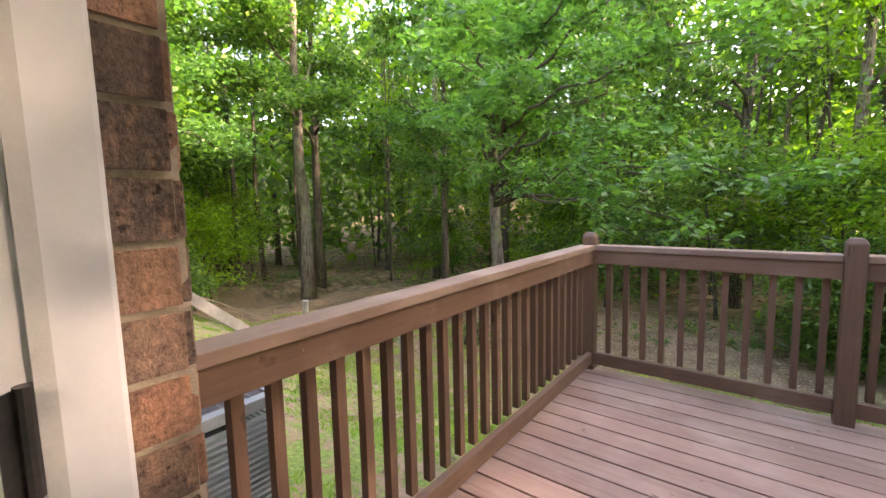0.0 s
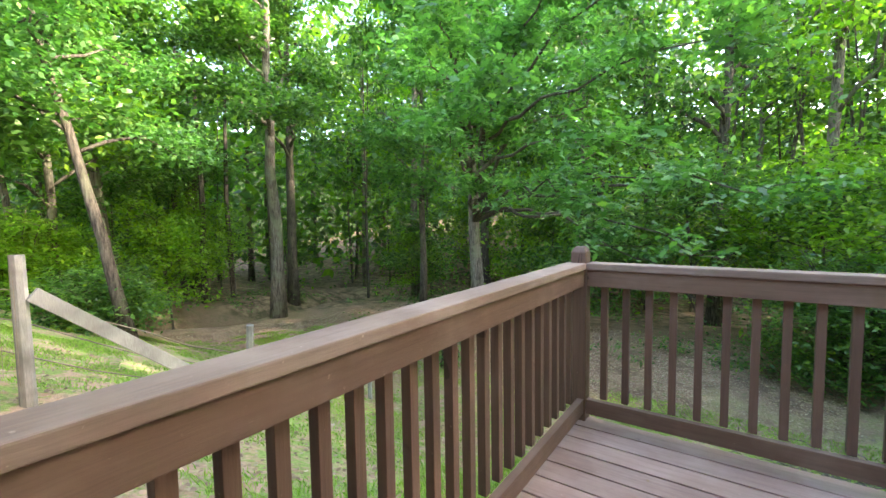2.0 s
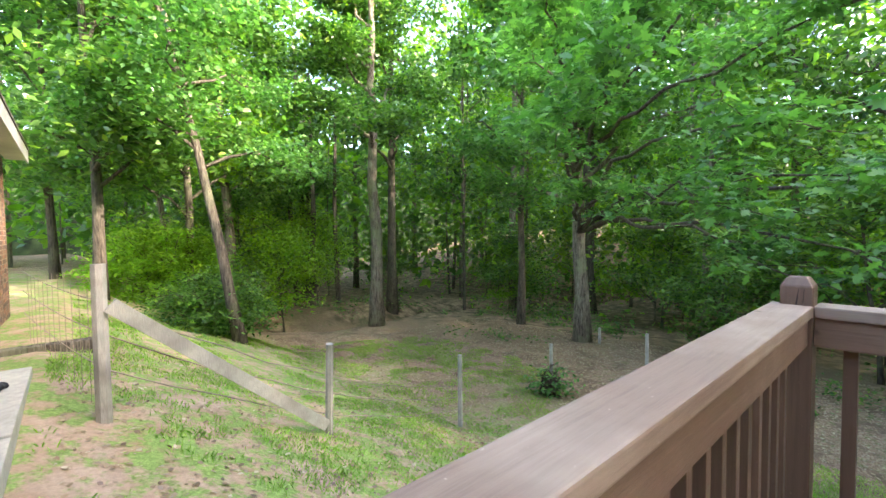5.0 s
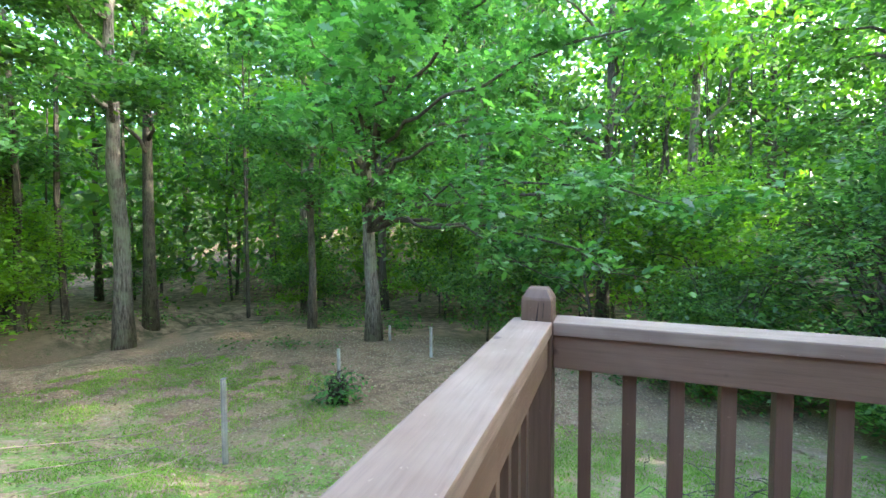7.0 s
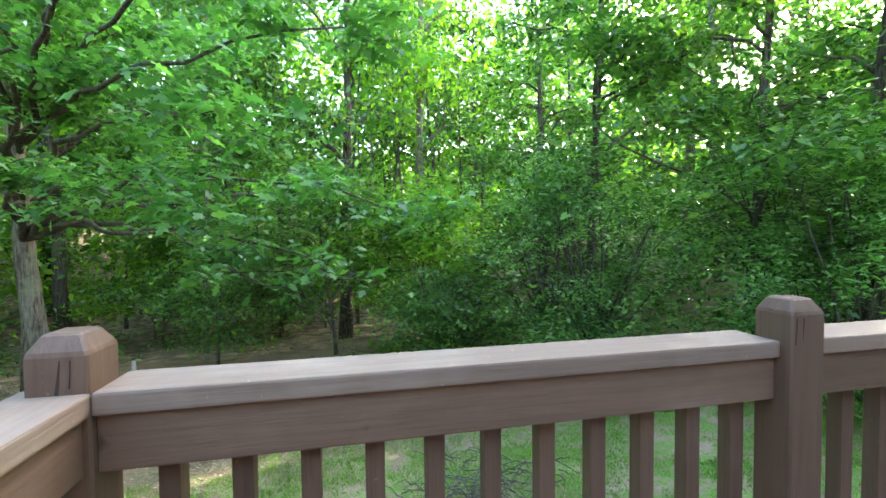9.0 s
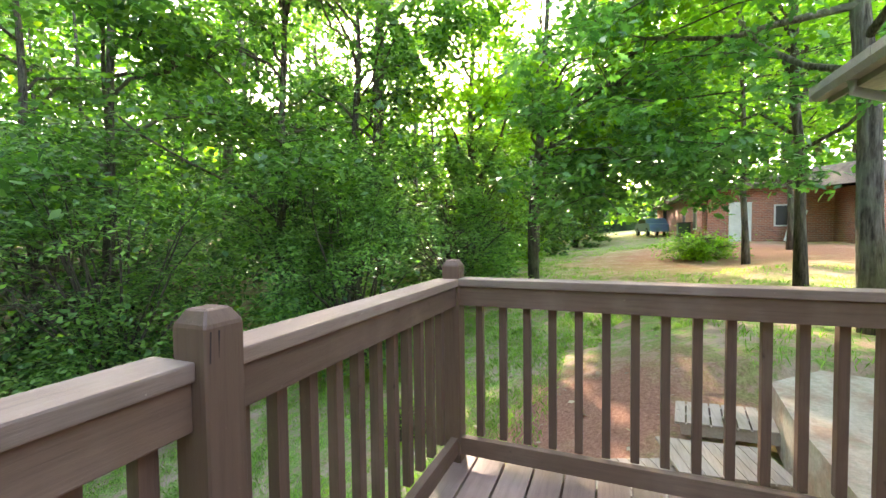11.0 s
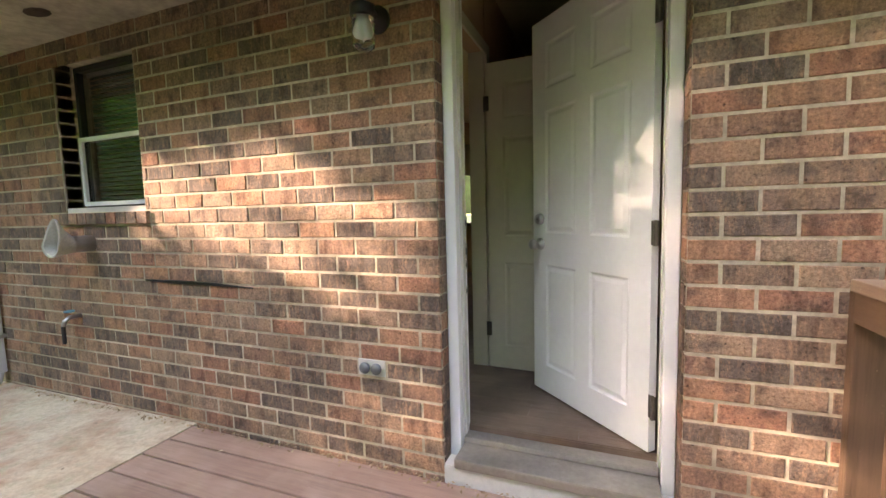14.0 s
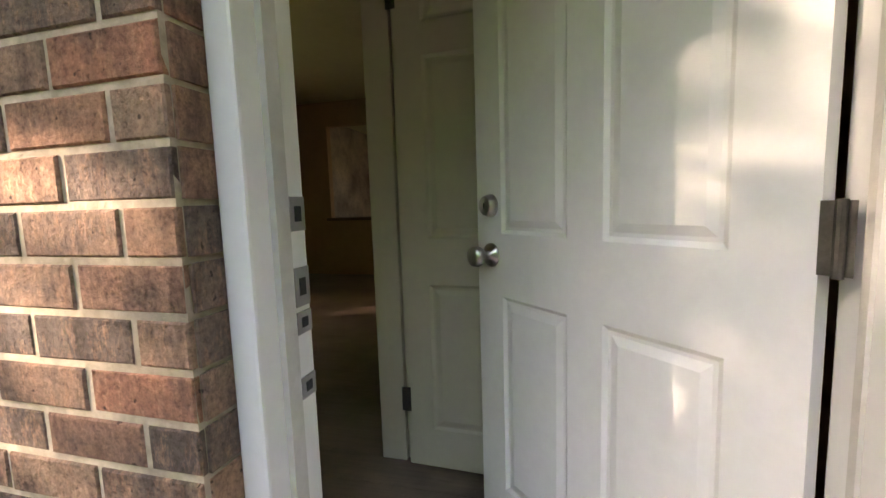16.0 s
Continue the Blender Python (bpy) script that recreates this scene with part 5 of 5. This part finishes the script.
def wall_lamp():
    t = thing("wall_lamp", "jelly-jar wall lamp with clear ribbed glass on a black base", "wall lamp", at=(.25, 0, 1.95))
    part("base", lathe(bmesh.new(), [(.055, 0), (.055, .02), (.03, .035), (.028, .05)], 20, Matrix.Translation((0, 0.0, .03)) @ Matrix.Rotation(-math.pi / 2, 4, "X")), M_BLACK, t, smooth=True)
    bm = tube(bmesh.new(), [(0, .045, .03), (0, .09, .045), (0, .13, .035)], [.022, .024, .026], 10)
    part("arm", bm, M_BLACK, t, smooth=True)
    part("collar", lathe(bmesh.new(), [(.047, -.005), (.05, .0), (.05, .035), (.03, .045)], 20, Matrix.Translation((0, .13, 0))), M_BLACK, t, smooth=True)
    prof = [(.001, -.135), (.030, -.132)] + [(.043 + (.003 if k % 2 else 0), -.122 + k * .010) for k in range(12)]
    part("jar", lathe(bmesh.new(), prof, 20, Matrix.Translation((0, .13, 0))), M_GLASS, t, "clear ribbed glass jar", True)
    part("bulb", lathe(bmesh.new(), [(.004, -.10), (.020, -.09), (.027, -.065), (.022, -.035), (.012, -.006)], 14, Matrix.Translation((0, .13, 0))), M_WHITE, t, "frosted bulb", True)


wall_lamp()


def vent_spout():
    t = thing("dryer_vent", "broken grey dryer vent pipe sticking out of the wall", "vent", at=(2.33, 0, 1.03))
    bm = bmesh.new()
    m = Matrix.Rotation(-math.pi / 2, 4, "X")
    lathe(bm, [(.05, 0), (.05, .12), (.052, .122), (.052, .13), (.046, .13), (.046, .02)], 18, m)
    part("pipe", bm, M_GUTTER, t, smooth=True)
    bm = bmesh.new()
    rings = []
    for y, f, r in ((.11, 0, .053), (.15, .35, .058), (.205, 1, .07), (.215, 1, .07), (.212, .95, .058), (.17, .35, .05), (.13, 0, .044)):
        ring = []
        for q in range(24):
            a = 2 * math.pi * q / 24
            up = max(0, math.sin(a))
            ring.append(bm.verts.new((math.cos(a) * (r + .012 * f * (1 - up)), y - .03 * f * up, math.sin(a) * r + f * .085 * up ** 1.5)))
        rings.append(ring)
    for a, b in zip(rings, rings[1:]):
        for q in range(24):
            bm.faces.new((a[q], a[(q + 1) % 24], b[(q + 1) % 24], b[q]))
    part("hood", bm, M_HOOD, t, "chipped pale grey plastic hood")
    part("throat", lathe(bmesh.new(), [(.045, .03), (.045, .05)], 14, m), M_BLACK, t)


vent_spout()


def faucet():
    t = thing("hose_tap", "brass hose tap with a blue handle and a short black pipe", "tap", at=(2.52, 0, .56))
    part("body", tube(bmesh.new(), [(0, 0, 0), (0, .06, 0), (0, .09, -.02), (0, .10, -.05)], [.014, .014, .014, .012], 10), M_STEEL, t, smooth=True)
    part("handle", lathe(bmesh.new(), [(.008, 0), (.028, .004), (.028, .014), (.006, .018)], 10, Matrix.Translation((0, .06, .03))), plain("blue_paint", (.12, .32, .42), .5), t, "blue wheel handle")
    part("hose_stub", tube(bmesh.new(), [(0, .10, -.05), (0, .10, -.16)], .011, 8), M_CABLE, t)


faucet()


def outlet():
    t = thing("outdoor_socket", "double outdoor socket with grey covers set in the brick", "socket", at=(.355, 0, .455))
    part("box", boxm(-.07, .07, -.005, .003, -.038, .038, .002), M_WHITE_OLD, t)
    for x in (-.03, .03):
        part("cover", lathe(bmesh.new(), [(.026, .0), (.028, .01), (.022, .018)], 14, Matrix.Translation((x, .007, 0)) @ Matrix.Rotation(-math.pi / 2, 4, "X")), M_GRILLE, t, "grey round socket cover", True)


outlet()
g = bmesh.new()
tube(g, [(1.86, .002, .815), (1.6, .004, .812), (1.3, .004, .81), (1.04, .002, .80)], [.004, .011, .009, .003], 6)
tagged(part("bare_gash", g, M_BLACK), "dark crack along a mortar joint", kind="structure")


def pallets():
    for i, (x, y, z, w, l, rz, tilt, lab) in enumerate(((2.55, 1.5, -.36, .45, .6, 12, 3, "weathered wooden pallet lying on the clay"),
                                                       (3.2, 1.32, -.32, .45, .65, -8, -5, "broken slatted pallet lying beside the slab"),
                                                       (2.25, 2.0, -.42, .45, .6, 25, 2, "pale slatted pallet half sunk in the clay"))):
        t = thing("pallet", lab, "pallet", "pallets", (x, y, z))
        t.rotation_euler = (radians(tilt), 0, radians(rz))
        for k in range(9):
            yy = -l / 2 + l * k / 8
            part("slat", boxm(-w / 2, w / 2, yy - .035, yy + .035, .04, .058, .003), M_PALLET, t)
        for xx in (-w / 2 + .03, 0, w / 2 - .03):
            part("runner", boxm(xx - .02, xx + .02, -l / 2, l / 2, -.04, .0395), M_PALLET, t)


pallets()


def brush_pile():
    rng = np.random.default_rng(8)
    z = height(.6, 7.6)
    bm = bmesh.new()
    for i in range(240):
        a = rng.uniform(0, 2 * math.pi)
        c = np.array((.6 + rng.normal() * .55, 7.6 + rng.normal() * .45, z + .03 + abs(rng.normal()) * .12))
        l = rng.uniform(.08, .32)
        tube(bm, bez(c - (math.cos(a) * l, math.sin(a) * l, 0), c + (math.cos(a) * l, math.sin(a) * l, rng.normal() * .08), .03, 4, .02, rng), [.008, .008, .006, .004], 4)
    tagged(part("brush_pile", bm, M_BARK), "heap of grey dead sticks", "brush", kind="stuff")


brush_pile()


def neighbour():
    t = thing("neighbour_house", "red brick neighbouring house with a pale door and low roof", "house", at=(23, -2.1, .26))
    M_B2 = M_H2
    part("wall", boxm(0, .2, -9.5, 0, -.6, 2.75), M_B2, t)
    part("wall", boxm(0.2, 22, 0, .2, -.6, 2.75), M_B2, t)
    part("wall", boxm(-3.2, 0, -9.5, -4.8, -.6, 2.6), M_B2, t)
    part("roof", box(bmesh.new(), -.6, 22.4, -9.9, .7, 2.75, 2.95), M_ROOF, t)
    b = bmesh.new()
    v = [b.verts.new(p) for p in ((-3.6, -4.4, 2.6), (-3.6, -10, 2.6), (14, -10, 2.96), (14, .7, 2.96), (6, -5, 4.1), (-2, -5, 3.6))]
    b.faces.new((v[0], v[1], v[5])); b.faces.new((v[1], v[2], v[4], v[5])); b.faces.new((v[2], v[3], v[4])); b.faces.new((v[3], v[0], v[5], v[4]))
    part("roof", b, M_ROOF, t)
    d = part("door", boxm(-.04, -.002, -1.75, -.85, .1, 2.15, .01), M_WHITE_OLD, t, "pale closed door")
    part("step", boxm(-1.0, -.001, -2.4, -.3, -.3, .08, .02), M_CONC, t)
    for x in (1.6, 5.2):
        w = part("window", boxm(x, x + .9, .201, .23, .9, 2.1), M_WHITE_OLD, t)
        part("pane", boxm(x + .06, x + .84, .2305, .235, .96, 2.04), M_DARKFRAME, w)
    w = part("window", boxm(-.03, -.002, -3.4, -2.6, 1.0, 2.0), M_WHITE_OLD, t)
    part("pane", boxm(-.036, -.031, -3.33, -2.67, 1.06, 1.94), M_DARKFRAME, w)
    b = thing("board", "white board leaning against the brick wall", "board", at=(22.6, -5.2, height(22.6, -5.2)))
    bm = boxm(-.02, .02, -.25, .25, 0, 1.5, .004)
    bmesh.ops.rotate(bm, cent=(0, 0, 0), matrix=Matrix.Rotation(.25, 3, "X"), verts=bm.verts[:])
    part("panel", bm, M_WHITE, b)


def h2mat():
    m, nt, n, l, b = nodes_of("far_brick")
    br = n.new("ShaderNodeTexBrick")
    tc = n.new("ShaderNodeTexCoord")
    mp = n.new("ShaderNodeMapping")
    mp.inputs["Rotation"].default_value = (radians(90), 0, radians(0))
    cm = n.new("ShaderNodeCombineXYZ"); sp = n.new("ShaderNodeSeparateXYZ"); ad = n.new("ShaderNodeMath")
    l.new(tc.outputs["Object"], sp.inputs[0])
    l.new(sp.outputs[0], ad.inputs[0]); l.new(sp.outputs[1], ad.inputs[1])
    l.new(ad.outputs[0], cm.inputs[0]); l.new(sp.outputs[2], cm.inputs[1])
    l.new(cm.outputs[0], br.inputs["Vector"])
    br.inputs["Scale"].default_value = 1
    br.inputs["Brick Width"].default_value, br.inputs["Row Height"].default_value, br.inputs["Mortar Size"].default_value = .21, .081, .006
    br.inputs["Color1"].default_value, br.inputs["Color2"].default_value = (.36, .12, .07, 1), (.22, .085, .06, 1)
    br.inputs["Mortar"].default_value = (.42, .33, .26, 1)
    l.new(br.outputs[0], b.inputs["Base Color"])
    b.inputs["Roughness"].default_value = .9
    return m


M_H2 = h2mat()
neighbour()


def car():
    x, y = 38, -.9
    t = thing("car", "small pale blue car parked on the far lawn", "car", at=(x, y, height(x, y)))
    t.rotation_euler = (0, 0, radians(12))
    bm = bmesh.new()
    prof = [(-2.1, .35), (-2.1, .8), (-1.9, .95), (-1.2, 1.0), (-.6, 1.42), (.7, 1.45), (1.4, 1.02), (2.0, .9), (2.15, .6), (2.1, .35)]
    a = [bm.verts.new((px, -.8, pz)) for px, pz in prof]
    b = [bm.verts.new((px, .8, pz)) for px, pz in prof]
    k = len(prof)
    for i in range(k):
        bm.faces.new((a[i], a[(i + 1) % k], b[(i + 1) % k], b[i]))
    bm.faces.new(a[::-1]); bm.faces.new(b)
    bmesh.ops.bevel(bm, geom=bm.edges[:], offset=.05, segments=2, affect="EDGES")
    part("body", bm, plain("blue_car_paint", (.16, .26, .36), .3, .3, .05), t)
    for s in (-1, 1):
        part("window", boxm(-.95, 1.0, s * .802 - .004, s * .802 + .004, 1.03, 1.33, .002), M_DARKFRAME, t)
        for px in (-1.3, 1.35):
            w = part("wheel", lathe(bmesh.new(), [(.31, -.09), (.33, -.07), (.33, .07), (.31, .09)], 20, Matrix.Translation((px, s * .74, .33)) @ Matrix.Rotation(math.pi / 2, 4, "X")), M_CABLE, t)
            part("rim", lathe(bmesh.new(), [(.2, -.1), (.2, .1)], 12, Matrix.Translation((px, s * .74, .33)) @ Matrix.Rotation(math.pi / 2, 4, "X")), M_STEEL, w)
    b = thing("bin", "dark green wheeled bin", "bin", at=(26, -1.5, height(26, -1.5)))
    part("body", boxm(-.3, .3, -.3, .3, 0, 1.0, .03), plain("green_plastic", (.03, .07, .04), .5), b)
    part("lid", boxm(-.32, .32, -.34, .32, 1.001, 1.06, .02), M_CABLE, b)
    b = thing("bucket", "white plastic bucket on the grass", "bucket", at=(23.5, -1.2, height(23.5, -1.2)))
    part("body", lathe(bmesh.new(), [(.16, 0), (.19, .38), (.2, .4), (.18, .4), (.15, .05)], 20), M_WHITE, b, smooth=True)


car()


# ---- ground cover ----

for _x, _y, _h, _k in ((-16.5, 1.6, 12, 0), (-20, 4.5, 14, 1), (-24, .5, 13, 2), (-27, 9, 12, 3)):
    tree((_x, _y, height(_x, _y)), (_x + .4, _y - .2, _h), .16, 18, M_BARK_D, (M_LEAF_MID, M_LEAF_MID, M_LEAF_OAK, M_LEAF_MID)[_k], 26000, .24, SIMPLE,
         "tall leafy tree beyond the fence", .6, 3.6, .22, "tree", None, .5, 120 + _k)


def blades(name, x0, x1, y0, y1, n, h, mat, label, seed, keep=None):
    """Blades of grass in patches; a lawn stands denser."""
    rng = np.random.default_rng(seed)
    x, y = rng.uniform(x0, x1, n), rng.uniform(y0, y1, n)
    f = np.array([noise.noise((a * 1.3, b * 1.3, 0)) + .5 * noise.noise((a * .35, b * .35, 5)) + .45 * noise.noise((a * 4.2, b * 4.2, 9)) for a, b in zip(x, y)])
    ok = f > rng.normal(size=n) * .12 - (.35 if name == "lawn" else 0)
    if keep:
        ok &= np.array([keep(a, b) for a, b in zip(x, y)])
    x, y = x[ok], y[ok]
    n = len(x)
    z = np.array([height(float(a), float(b)) for a, b in zip(x, y)])
    a = rng.uniform(0, 2 * np.pi, n)
    hh = h * rng.uniform(.5, 1.4, n)
    wv = np.stack([np.cos(a), np.sin(a), 0 * a], 1) * .006 * (h / .1)
    lean = np.stack([np.cos(a + 1.5), np.sin(a + 1.5), 0 * a], 1) * (hh * rng.uniform(.1, .9, n))[:, None]
    base = np.stack([x, y, z - .01], 1)
    v = np.stack([base - wv, base + wv, base + lean * .4 + wv * .7 + np.stack([0 * a, 0 * a, hh * .6], 1), base + lean + np.stack([0 * a, 0 * a, hh * .95], 1), base + lean * .4 - wv * .7 + np.stack([0 * a, 0 * a, hh * .6], 1)], 1)
    me = bpy.data.meshes.new(name)
    me.vertices.add(n * 5); me.vertices.foreach_set("co", v.reshape(-1).astype(np.float32))
    me.loops.add(n * 5); me.loops.foreach_set("vertex_index", np.arange(n * 5, dtype=np.int32))
    me.polygons.add(n); me.polygons.foreach_set("loop_start", np.arange(0, n * 5, 5, dtype=np.int32))
    me.update(calc_edges=True)
    me.materials.append(mat)
    tagged(new(name, me), label, kind="stuff")


clear = lambda a, b: not (-1.45 < a < 1.55 and b < 3.0) and not (1.4 < a < 3.9 and b < 1.2) and not (a < -1.4 and b < .8)
bare = lambda a, b: clear(a, b) and not (1.6 < a < 6 and .9 < b < 3.2)
blades("lawn", -3, 9, 2.8, 10.5, 70000, .06, M_GRASS, "short green grass below the deck", 6, clear)
blades("grass", -8, 9, .8, 9.5, 210000, .05, M_GRASS, "patchy short grass", 1, bare)
blades("grass", -15, -8, 1, 12, 80000, .06, M_GRASS, "patchy short grass", 2, clear)
slope = lambda a, b: bare(a, b) and math.hypot(a - 17.5, b + 2.4) > 6.2 + math.sin(a * 2.1) * .6
blades("grass", 4, 26, -6, 10, 50000, .09, M_GRASS, "short lawn grass", 3, slope)


def undergrowth():
    """Low leafy plants in clumps at the edge of the woods and under the boughs."""
    rng = np.random.default_rng(4)
    n = 620
    x, y = rng.uniform(-26, 6, n), rng.uniform(12.5, 26, n)
    f = np.array([noise.noise((a * .22, b * .22, 7)) for a, b in zip(x, y)])
    ok = f > rng.uniform(-.1, .3, n) + np.where(y < 15.5, .12, 0)
    x, y = x[ok], y[ok]
    n = len(x)
    per = 46
    r = rng.uniform(.15, .5, n)
    off = rng.normal(size=(n, per, 3)) * r[:, None, None] * (.9, .9, .45)
    z = np.array([height(float(a), float(b)) for a, b in zip(x, y)])
    c = np.stack([x, y, z + r * .55], 1)[:, None] + off
    c = c.reshape(-1, 3)
    c[:, 2] = np.maximum(c[:, 2], np.repeat(z, per) + .03)
    leaves("undergrowth", c, .13, SIMPLE, M_LEAF_MID, .45, rng=rng, label="low green undergrowth at the edge of the woods", kind="stuff")


undergrowth()


def litter(x0, x1, y0, y1, n, s, seed):
    rng = np.random.default_rng(seed)
    x, y = rng.uniform(x0, x1, n), rng.uniform(y0, y1, n)
    z = np.array([height(float(a), float(b)) for a, b in zip(x, y)]) + .012
    ok = (x < -3) | (y > 9.5) | (rng.random(n) < .15)
    x, y, z = x[ok], y[ok], z[ok]
    leaves("leaf_litter", np.stack([x, y, z], 1), s, MIDL, M_LITTER, .22, rng=rng, label="scattered dead leaves", kind="stuff")


litter(-16, 3, 5.0, 17, 42000, .065, 1)
litter(-9, -1.5, .9, 7, 6000, .055, 2)
litter(1.8, 7, 1.3, 8, 2500, .08, 3)


_r = np.random.default_rng(12)
_c = np.stack([_r.uniform(-1.3, 3.3, 420), .035 + abs(_r.normal(size=420)) * .02, np.full(420, .004)], 1)
leaves("wall_debris", _c, .022, SIMPLE, M_LITTER, .3, rng=_r, label="dry crumbs and bits of leaf along the wall foot", kind="stuff")
_c = np.stack([_r.uniform(-1.2, 3.3, 60), _r.uniform(.1, 2.7, 60), np.full(60, .003)], 1)
leaves("wall_debris", _c, .03, SIMPLE, M_LITTER, .15, rng=_r, label="scattered bits of leaf on the deck", kind="stuff")

# ---- bricks ----

def brick_wall(wall, u0, u1, z0, z1, origin, flip, holes, near, seed):
    """Running bond on the face y = 0; pieces nearest to near become parts, the rest one mesh."""
    rng = random.Random(seed)
    bt = .0118
    cells = []
    k0 = int(math.floor(z0 / C))
    k = k0
    while k * C < z1 - .02:
        off = (k % 2) * BL / 2
        j0 = int((u0 - origin) / BL) - 2
        j = j0
        while True:
            a = origin + off + j * BL
            b = a + BL
            j += 1
            if a > u1:
                break
            segs = [(max(a, u0), min(b, u1))]
            zc0, zc1 = k * C, (k + 1) * C
            for hx0, hx1, hz0, hz1 in holes:
                if (zc0 + zc1) / 2 > hz0 and (zc0 + zc1) / 2 < hz1:
                    ns = []
                    for s, e in segs:
                        if e <= hx0 or s >= hx1:
                            ns.append((s, e))
                        else:
                            if s < hx0: ns.append((s, hx0))
                            if e > hx1: ns.append((hx1, e))
                    segs = ns
            for s, e in segs:
                if e - s > .035:
                    cells.append((s, e, k))
        k += 1
    cells.sort(key=lambda c: ((c[0] + c[1]) / 2 - near[0]) ** 2 + (c[2] * C - near[1]) ** 2)
    meshes = {}
    rest = bmesh.new()
    for i, (s, e, kk) in enumerate(cells):
        w = round(e - s - bt, 3)
        if i < 300:
            if w not in meshes:
                bm = bmesh.new()
                box(bm, -w / 2, w / 2, -.012, .0, -(C - bt) / 2, (C - bt) / 2)
                bmesh.ops.bevel(bm, geom=[ed for ed in bm.edges if all(v.co.y > -.001 for v in ed.verts)], offset=.003, segments=1, affect="EDGES")
                meshes[w] = mesh_of("brick", bm, M_BRICK)
            o = part("brick", meshes[w], None, wall)
            o.location = ((s + e) / 2, rng.uniform(-.0015, .0015), (kk + .5) * C)
            o.rotation_euler = (rng.uniform(-.01, .01), rng.uniform(-.006, .006), rng.uniform(-.01, .01))
        else:
            yy = rng.uniform(-.0015, .0015)
            box(rest, s + bt / 2, e - bt / 2, -.012, yy, kk * C + bt / 2, (kk + 1) * C - bt / 2)
    tagged(part("bricks", rest, M_BRICK_ISL, wall), kind="stuff")


brick_wall(wall_right, 0.0, X_R, -3 * C, 2.27, -.104 + BL / 2, 1, [(WX0 - .0, WX1, WZ0, WZ1), (.28, .43, .41, .49)], (.5, 1.0), 1)
brick_wall(wall_left, -6.0, DX0, -8 * C, 2.27, DX0 + .104 + BL / 2, 1, [], (-1.3, 1.2), 2)


def reveal(wall, x, side, z0, z1, depth=.095):
    bm = None
    k = int(z0 / C)
    while k * C < z1:
        w = depth - .01 if k % 2 else depth - .01
        bm = bmesh.new()
        box(bm, min(x, x + side * .008), max(x, x + side * .008), -w, -.014, k * C + .005, (k + 1) * C - .005)
        part("brick", bm, M_BRICK, wall)
        k += 1


reveal(wall_right, 0.0, 1, 0, DTOP, .085)
reveal(wall_left, DX0, -1, 0, DTOP, .10)
for k in range(int(WZ0 / C), int(WZ1 / C) + 1):
    part("brick", boxm(WX1, WX1 + .008, -.10, -.014, k * C + .005, (k + 1) * C - .005), M_BRICK, wall_right)
    part("brick", boxm(WX0 - .008, WX0, -.10, -.014, k * C + .005, (k + 1) * C - .005), M_BRICK, wall_right)
n = 9
for k in range(n):
    x = WX0 - .04 + (WX1 - WX0 + .08) * k / n
    part("brick", boxm(x + .005, x + (WX1 - WX0 + .08) / n - .005, -.11, .022, WZ0 - .072, WZ0 - .004, .003), M_BRICK, wall_right)
rest = bmesh.new()
wing = bpy.data.objects["wall_wing"]
wing_mesh, wing_n = {}, 0
rr = random.Random(4)
for k in range(-14, 32):
    x = WGX1 - .002 - (k % 2) * BL / 2
    while x > WGX0:
        a, b = max(x - BL, WGX0) + .006, x - .006
        x -= BL
        if WW[2] - .07 < (k + .5) * C < WW[3] and b > WW[0] and a < WW[1]:
            if a < WW[0] - .03:
                b = WW[0]
            elif b > WW[1] + .03:
                a = WW[1]
            else:
                continue
        w = round(b - a, 3)
        if a > -8.6 and k > -2 and wing_n < 290 and w > .03:
            if w not in wing_mesh:
                wing_mesh[w] = mesh_of("brick", boxm(-w / 2, w / 2, WGY - .012, WGY + .003, .006, C - .006), M_BRICK)
            o = part("brick", wing_mesh[w], None, wing)
            o.location = ((a + b) / 2, rr.uniform(-.001, .001), k * C)
            wing_n += 1
        elif w > .01:
            box(rest, a, b, WGY - .012, WGY + .003 + rr.uniform(-.001, .001), k * C + .006, (k + 1) * C - .006)
tagged(part("bricks", rest, M_BRICK_ISL, wing), kind="stuff")
